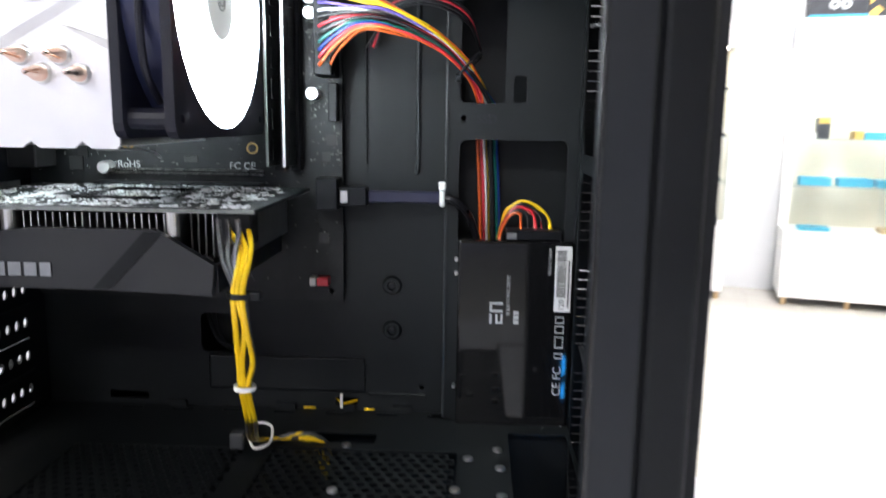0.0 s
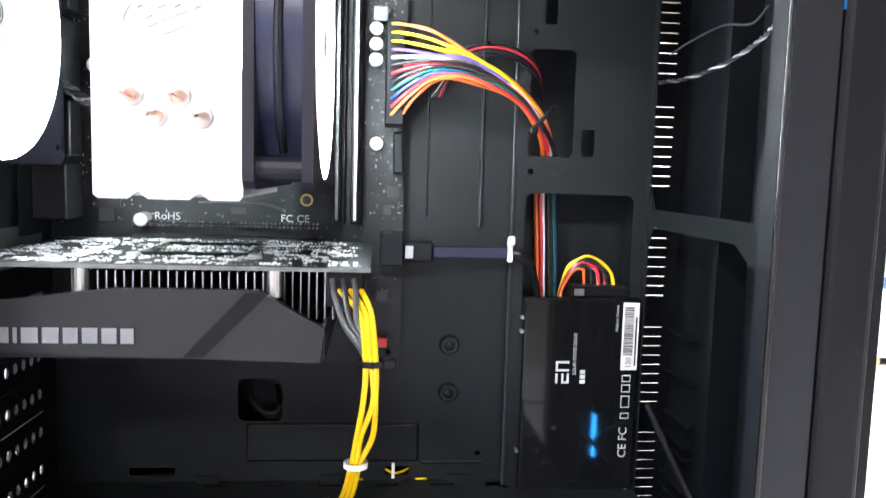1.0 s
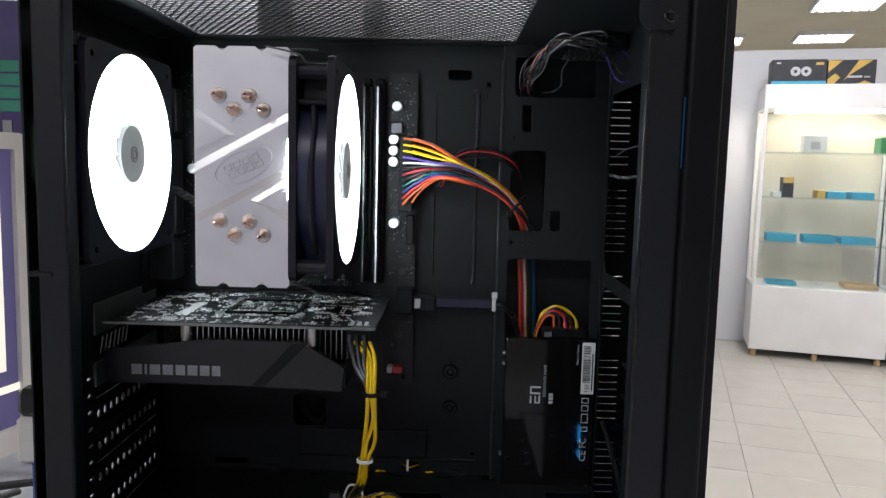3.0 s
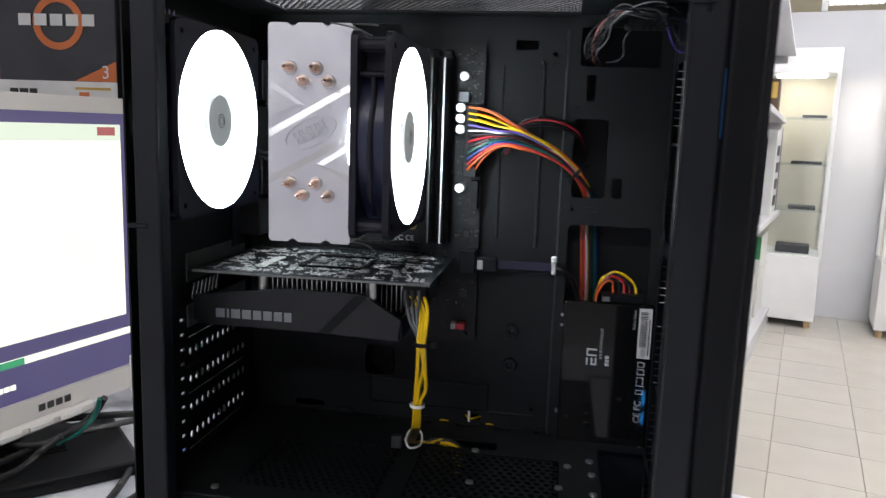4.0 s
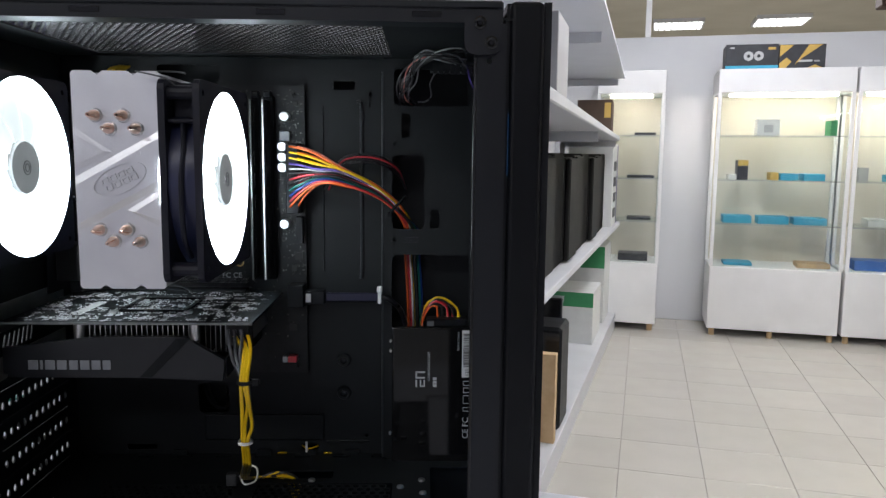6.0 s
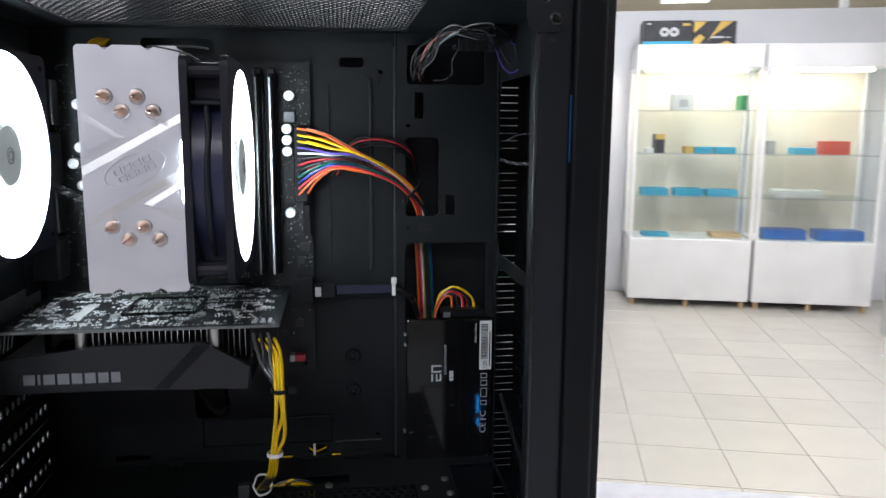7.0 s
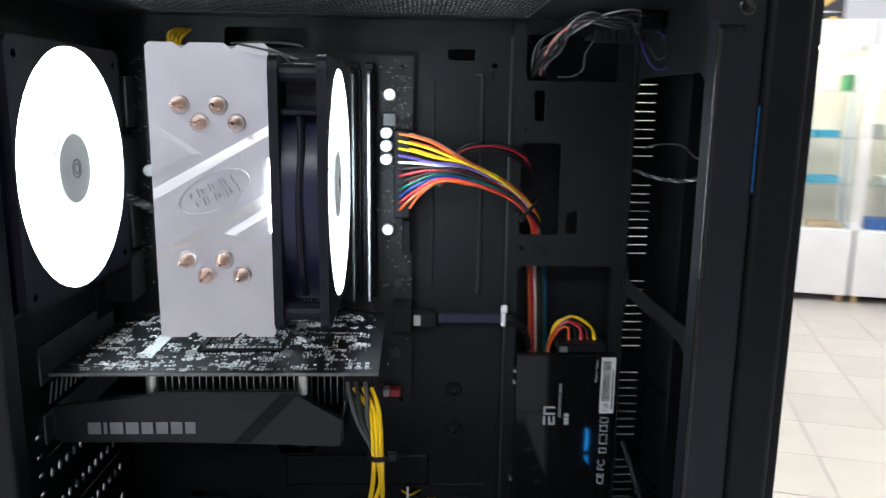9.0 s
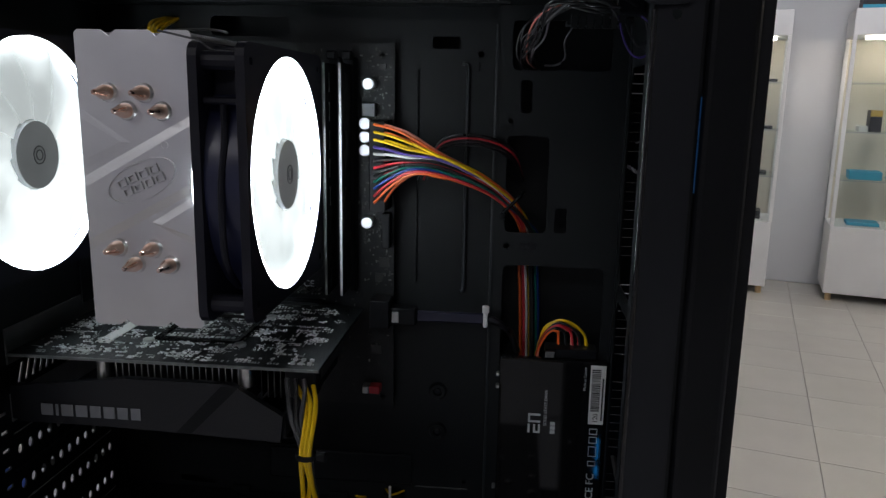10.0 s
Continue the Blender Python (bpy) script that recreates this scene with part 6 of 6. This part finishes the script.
for k, col in enumerate(("deepgrey", "black", "deepgrey", "yellow", "yellow", "yellow")):
    x = -0.0965 + 0.0042 * (k % 3)
    y = 0.3185 if k < 3 else 0.3265
    d = 0.0018 * ((k % 3) - 1)
    wob = 0.0011 * math.sin(k * 2.1)
    dark = col != "yellow"
    wires.append((col, [(x, y - 0.001, 1.0868), (x + (0.001 if dark else 0.003), y - 0.003, 1.081), (-0.0868 + d * 1.3 + (-0.0015 if dark else 0.0035), 0.3055 + 0.006 * (not dark), 1.0705 if dark else 1.074), (-0.0808 + d, 0.2925 + 0.002 * dark, 1.0605), (-0.0805 + d * 1.5 + wob, 0.2955 + 0.0022 * dark, 1.045),
                        (-0.083 + d * 1.4 - wob, 0.305 + 0.002 * dark, 1.028), (-0.086 + d * 0.9, 0.313 + 0.002 * dark, 1.014), (-0.0905 + d * 1.1, 0.335, 0.99), (-0.1 + d * 1.2, 0.368, 0.966), (-0.102 + d, 0.388, 0.9555), (-0.094 + d, 0.395 + 0.003 * d * 100, 0.9535), (-0.083 + 0.003 * (k % 3), 0.397, 0.956 - 0.003 * (k % 2)), (-0.075 + 0.004 * (k % 3), 0.402, 0.946), (-0.07, 0.403, 0.925)]))
gpu_cable = cable("card_power_cable", "yellow and black power wires hanging from the graphics card", (-0.09, 0.32, 1.0), wires, 0.00115, CASE @ pose(0.0062, -0.0042, 0))
tie(gpu_cable, (-0.0805, 0.2945, 1.0585), 0.0052, 0.005, 0.0022, M_PLASTIC, "black cable tie")
part("tie_head", one(-0.0762, -0.0715, 0.292, 0.2955, 1.0575, 1.0615, 0.0006), M_PLASTIC, gpu_cable)
tie(gpu_cable, (-0.086, 0.314, 1.0125), 0.0048, 0.0046, 0.002, M_WHITE, "white cable tie")
part("cable_tie", tube(bmesh.new(), [(-0.108, 0.386, 0.958), (-0.103, 0.379, 0.955), (-0.096, 0.384, 0.956), (-0.097, 0.392, 0.962), (-0.105, 0.393, 0.963), (-0.108, 0.386, 0.958)], 0.0008, 8), M_WHITE, gpu_cable, "white cable tie", smooth=True)
part("spare_plug", boxes((-0.118, -0.11, 0.383, 0.39, 0.9515, 0.9605), bevel=0.0008), M_CHOKE, gpu_cable)

sata = thing("data_cable", (-0.03, 0.43, 1.086), "flat dark blue data cable held by a white tie", "cable")
part("plug", boxes((-0.0593, -0.043, 0.424, 0.434, 1.0805, 1.0915), bevel=0.0008), M_PLASTIC, sata, "black data plug")
part("plug_latch", one(-0.058, -0.0535, 0.4228, 0.4239, 1.0825, 1.0895, 0.0003), M_SCREW, sata)
part("ribbon", one(-0.043, 0.0015, 0.4275, 0.4295, 1.0825, 1.0895, 0.0009), wire_material("data_blue", (0.014, 0.015, 0.036)), sata)
part("cord", tube(bmesh.new(), [(0.0012, 0.4285, 1.086), (0.006, 0.428, 1.085), (0.012, 0.431, 1.08), (0.016, 0.44, 1.073), (0.02, 0.446, 1.06)], 0.0022, 8), W["black"], sata, smooth=True)
part("cable_tie", one(-0.0016, 0.0012, 0.4258, 0.4307, 1.081, 1.0925, 0.0006), M_WHITE, sata, "white cable tie")
part("tie_head", one(-0.0022, 0.002, 0.4235, 0.4264, 1.0905, 1.0955, 0.0008), M_WHITE, sata, "white tie head")

wires = [("yellow", [(-0.1895 + 0.0016 * k, 0.4215, 1.2365), (-0.1915 + 0.0016 * k, 0.4155, 1.2425), (-0.1955 + 0.0018 * k, 0.4135, 1.2505 - 0.0008 * k), (-0.199 + 0.0021 * k, 0.421, 1.2592 - 0.0012 * k), (-0.2 + 0.0022 * k, 0.448, 1.265)]) for k in range(4)]
wires += [(c, [(-0.2035 + 0.0045 * k, 0.4265, 1.234), (-0.204 + 0.0042 * k, 0.4195, 1.2375), (-0.2062 + 0.0036 * k, 0.4165, 1.2465), (-0.2095 + 0.003 * k, 0.4235, 1.2545), (-0.2105 + 0.0028 * k, 0.448, 1.2592)]) for k, c in enumerate(("deepgrey", "black", "deepgrey", "black"))]
cable("processor_power_cable", "yellow and black processor power wires at the board corner", (-0.195, 0.42, 1.25), wires, 0.001, BOARD)
braid = thing("fan_cable", (-0.2, 0.42, 1.15), "twisted black fan lead running to the board", "cable", place=BOARD)
core = [(-0.224, 0.4, 1.168), (-0.215, 0.418, 1.158), (-0.205, 0.426, 1.15), (-0.194, 0.426, 1.145), (-0.184, 0.422, 1.141)]
path = spline(core, 10)
for s in range(3):
    pts = []
    for i, p in enumerate(path):
        a = i * 0.9 + s * 2.0944
        pts.append(p + Vector((0.0008 * math.cos(a), 0.0016 * math.sin(a), 0.0016 * math.cos(a))))
    part("wire", tube(bmesh.new(), pts, 0.0011, 6, 3), W["deepgrey" if s else "black"], braid, smooth=True)

# front panel leads at the roof corner
rng = random.Random(17)
wires = []
for k in range(16):
    col = ("deepgrey", "black", "grey", "black", "deepgrey", "black", "black", "salmon", "deepgrey", "black", "grey", "black", "deepgrey", "deepgrey", "black", "grey")[k]
    x = rng.uniform(0.016, 0.05)
    j = lambda s: rng.uniform(-s, s)
    wires.append((col, [(0.064 + j(0.006), 0.385 + j(0.01), 1.262 + j(0.006)), (0.052 + j(0.006), 0.38 + j(0.012), 1.268 + j(0.004)), (0.033 + j(0.008), 0.385 + j(0.014), 1.268 + j(0.004)), (0.02 + j(0.006), 0.41 + j(0.01), 1.255 + j(0.006)), (0.016 + j(0.005), 0.43, 1.243 + j(0.003)), (0.02 + j(0.006), 0.46, 1.236)]))
wires += [("purple", [(0.062, 0.385, 1.262), (0.064, 0.376, 1.25), (0.068, 0.373, 1.2425), (0.0735, 0.373, 1.2412), (0.0785, 0.374, 1.2465), (0.078, 0.378, 1.256), (0.072, 0.385, 1.263)]),
          ("deepgrey", [(0.065, 0.388, 1.262), (0.067, 0.378, 1.253), (0.071, 0.375, 1.2465), (0.076, 0.376, 1.25), (0.075, 0.382, 1.26)]),
          ("deepgrey", [(0.04, 0.392, 1.258), (0.036, 0.396, 1.25), (0.037, 0.405, 1.242), (0.033, 0.415, 1.2385), (0.027, 0.425, 1.2385)])]
panel_cable = cable("front_panel_leads", "tangled thin grey and coloured leads below the roof corner", (0.05, 0.4, 1.25), wires, 0.00055, CASE @ pose(0.0023, 0.003, 0))
part("circuit_board", one(0.036, 0.066, 0.384, 0.398, 1.2575, 1.2595), M_CARD, panel_cable, "small dark green circuit board")
for k in range(7):
    part("plug", one(0.038 + 0.004 * k, 0.041 + 0.004 * k, 0.3815, 0.3838, 1.2555, 1.2625), M_PCB, panel_cable)
part("socket", one(0.06, 0.074, 0.376, 0.39, 1.262, 1.2718, 0.001), M_PLASTIC, panel_cable)
lead = thing("braided_lead", (0.08, 0.37, 1.174), "braided black and white lead crossing the front opening", "cable", place=CASE @ pose(0.004, 0.004, 0))
path = spline([(0.0765, 0.428, 1.182), (0.079, 0.4, 1.1805), (0.08, 0.36, 1.182), (0.08, 0.33, 1.1865), (0.079, 0.312, 1.191)], 12)
for s, col in enumerate(("black", "deepgrey", "grey")):
    part("strand", tube(bmesh.new(), [p + Vector((0.0007 * math.cos(i * 0.8 + s * 2.0944), 0, 0.0007 * math.sin(i * 0.8 + s * 2.0944))) for i, p in enumerate(path)], 0.00048, 6, 2), W[col], lead, smooth=True)
ob = part("thin_lead", tube(bmesh.new(), [(0.079, 0.42, 1.196), (0.081, 0.4, 1.1995), (0.082, 0.365, 1.201), (0.0805, 0.335, 1.196), (0.079, 0.318, 1.2)], 0.0005, 8), W["deepgrey"], None, smooth=True, place=CASE @ pose(0.004, 0.004, 0))
tagged(ob, "thin grey lead above the braided lead", "cable")
ob = part("thin_lead", tube(bmesh.new(), [(0.0785, 0.424, 1.0), (0.081, 0.4, 0.985), (0.082, 0.36, 0.965), (0.081, 0.32, 0.94), (0.08, 0.3, 0.92)], 0.0016, 8), W["black"], None, smooth=True, place=CASE @ pose(0.004, 0.004, 0))
tagged(ob, "black lead hanging inside the front opening", "cable")
cable("hidden_lead", "black cable loop behind the cutout of the tray", (-0.13, 0.455, 0.985), [("black", [(-0.152, 0.462, 1.012), (-0.146, 0.452, 1.002), (-0.139, 0.4475, 0.992), (-0.131, 0.448, 0.9885), (-0.127, 0.452, 0.993), (-0.13, 0.46, 1.002)]), ("deepgrey", [(-0.148, 0.462, 1.006), (-0.142, 0.452, 0.996), (-0.135, 0.449, 0.988), (-0.128, 0.452, 0.9865), (-0.124, 0.461, 0.99)])], 0.0017)
cable("loose_ends", "short loose yellow and orange wires behind the cover", (-0.05, 0.44, 0.95), [("yellow", [(-0.066, 0.449, 0.955), (-0.06, 0.441, 0.9555), (-0.052, 0.449, 0.955)]), ("orange", [(0.0145, 0.44, 0.956), (0.019, 0.4305, 0.9565), (0.0235, 0.44, 0.956)]), ("yellow", [(-0.09, 0.45, 0.948), (-0.082, 0.4425, 0.9515), (-0.076, 0.45, 0.948)]), ("yellow", [(-0.05, 0.45, 0.948), (-0.045, 0.4425, 0.9515), (-0.038, 0.45, 0.948)])], 0.0007)
part("tie_tail", one(-0.0622, -0.0605, 0.4395, 0.4405, 0.953, 0.962), M_WHITE, sata)

# ---------------------------------------------------------------- floor tiles
tile = mesh_of(one(-0.1562, 0.1562, -0.1562, 0.1562, -0.004, 0.0, 0.0012), "tile", M_TILE)
for i in range(-5, 9):
    for j in range(1, 20):
        u, v = 0.0085 + 0.1575 + 0.315 * i, 0.02 + 0.315 * j
        if v < 5.6:
            piece("tile", tile, floor, ROOM @ pose(u, v, 0))
rest = bmesh.new()
for i in range(-5, 16):
    for j in range(-17, 45):
        u, v = 0.0085 + 0.1575 + 0.315 * i, 0.02 + 0.315 * j
        if (v >= 5.6 or j < 1 or i >= 9) and v < 14:
            box(rest, u - 0.1562, u + 0.1562, v - 0.1562, v + 0.1562, -0.004, 0.0)
tagged(part("tiles_beyond", rest, M_TILE, floor), kind="stuff")
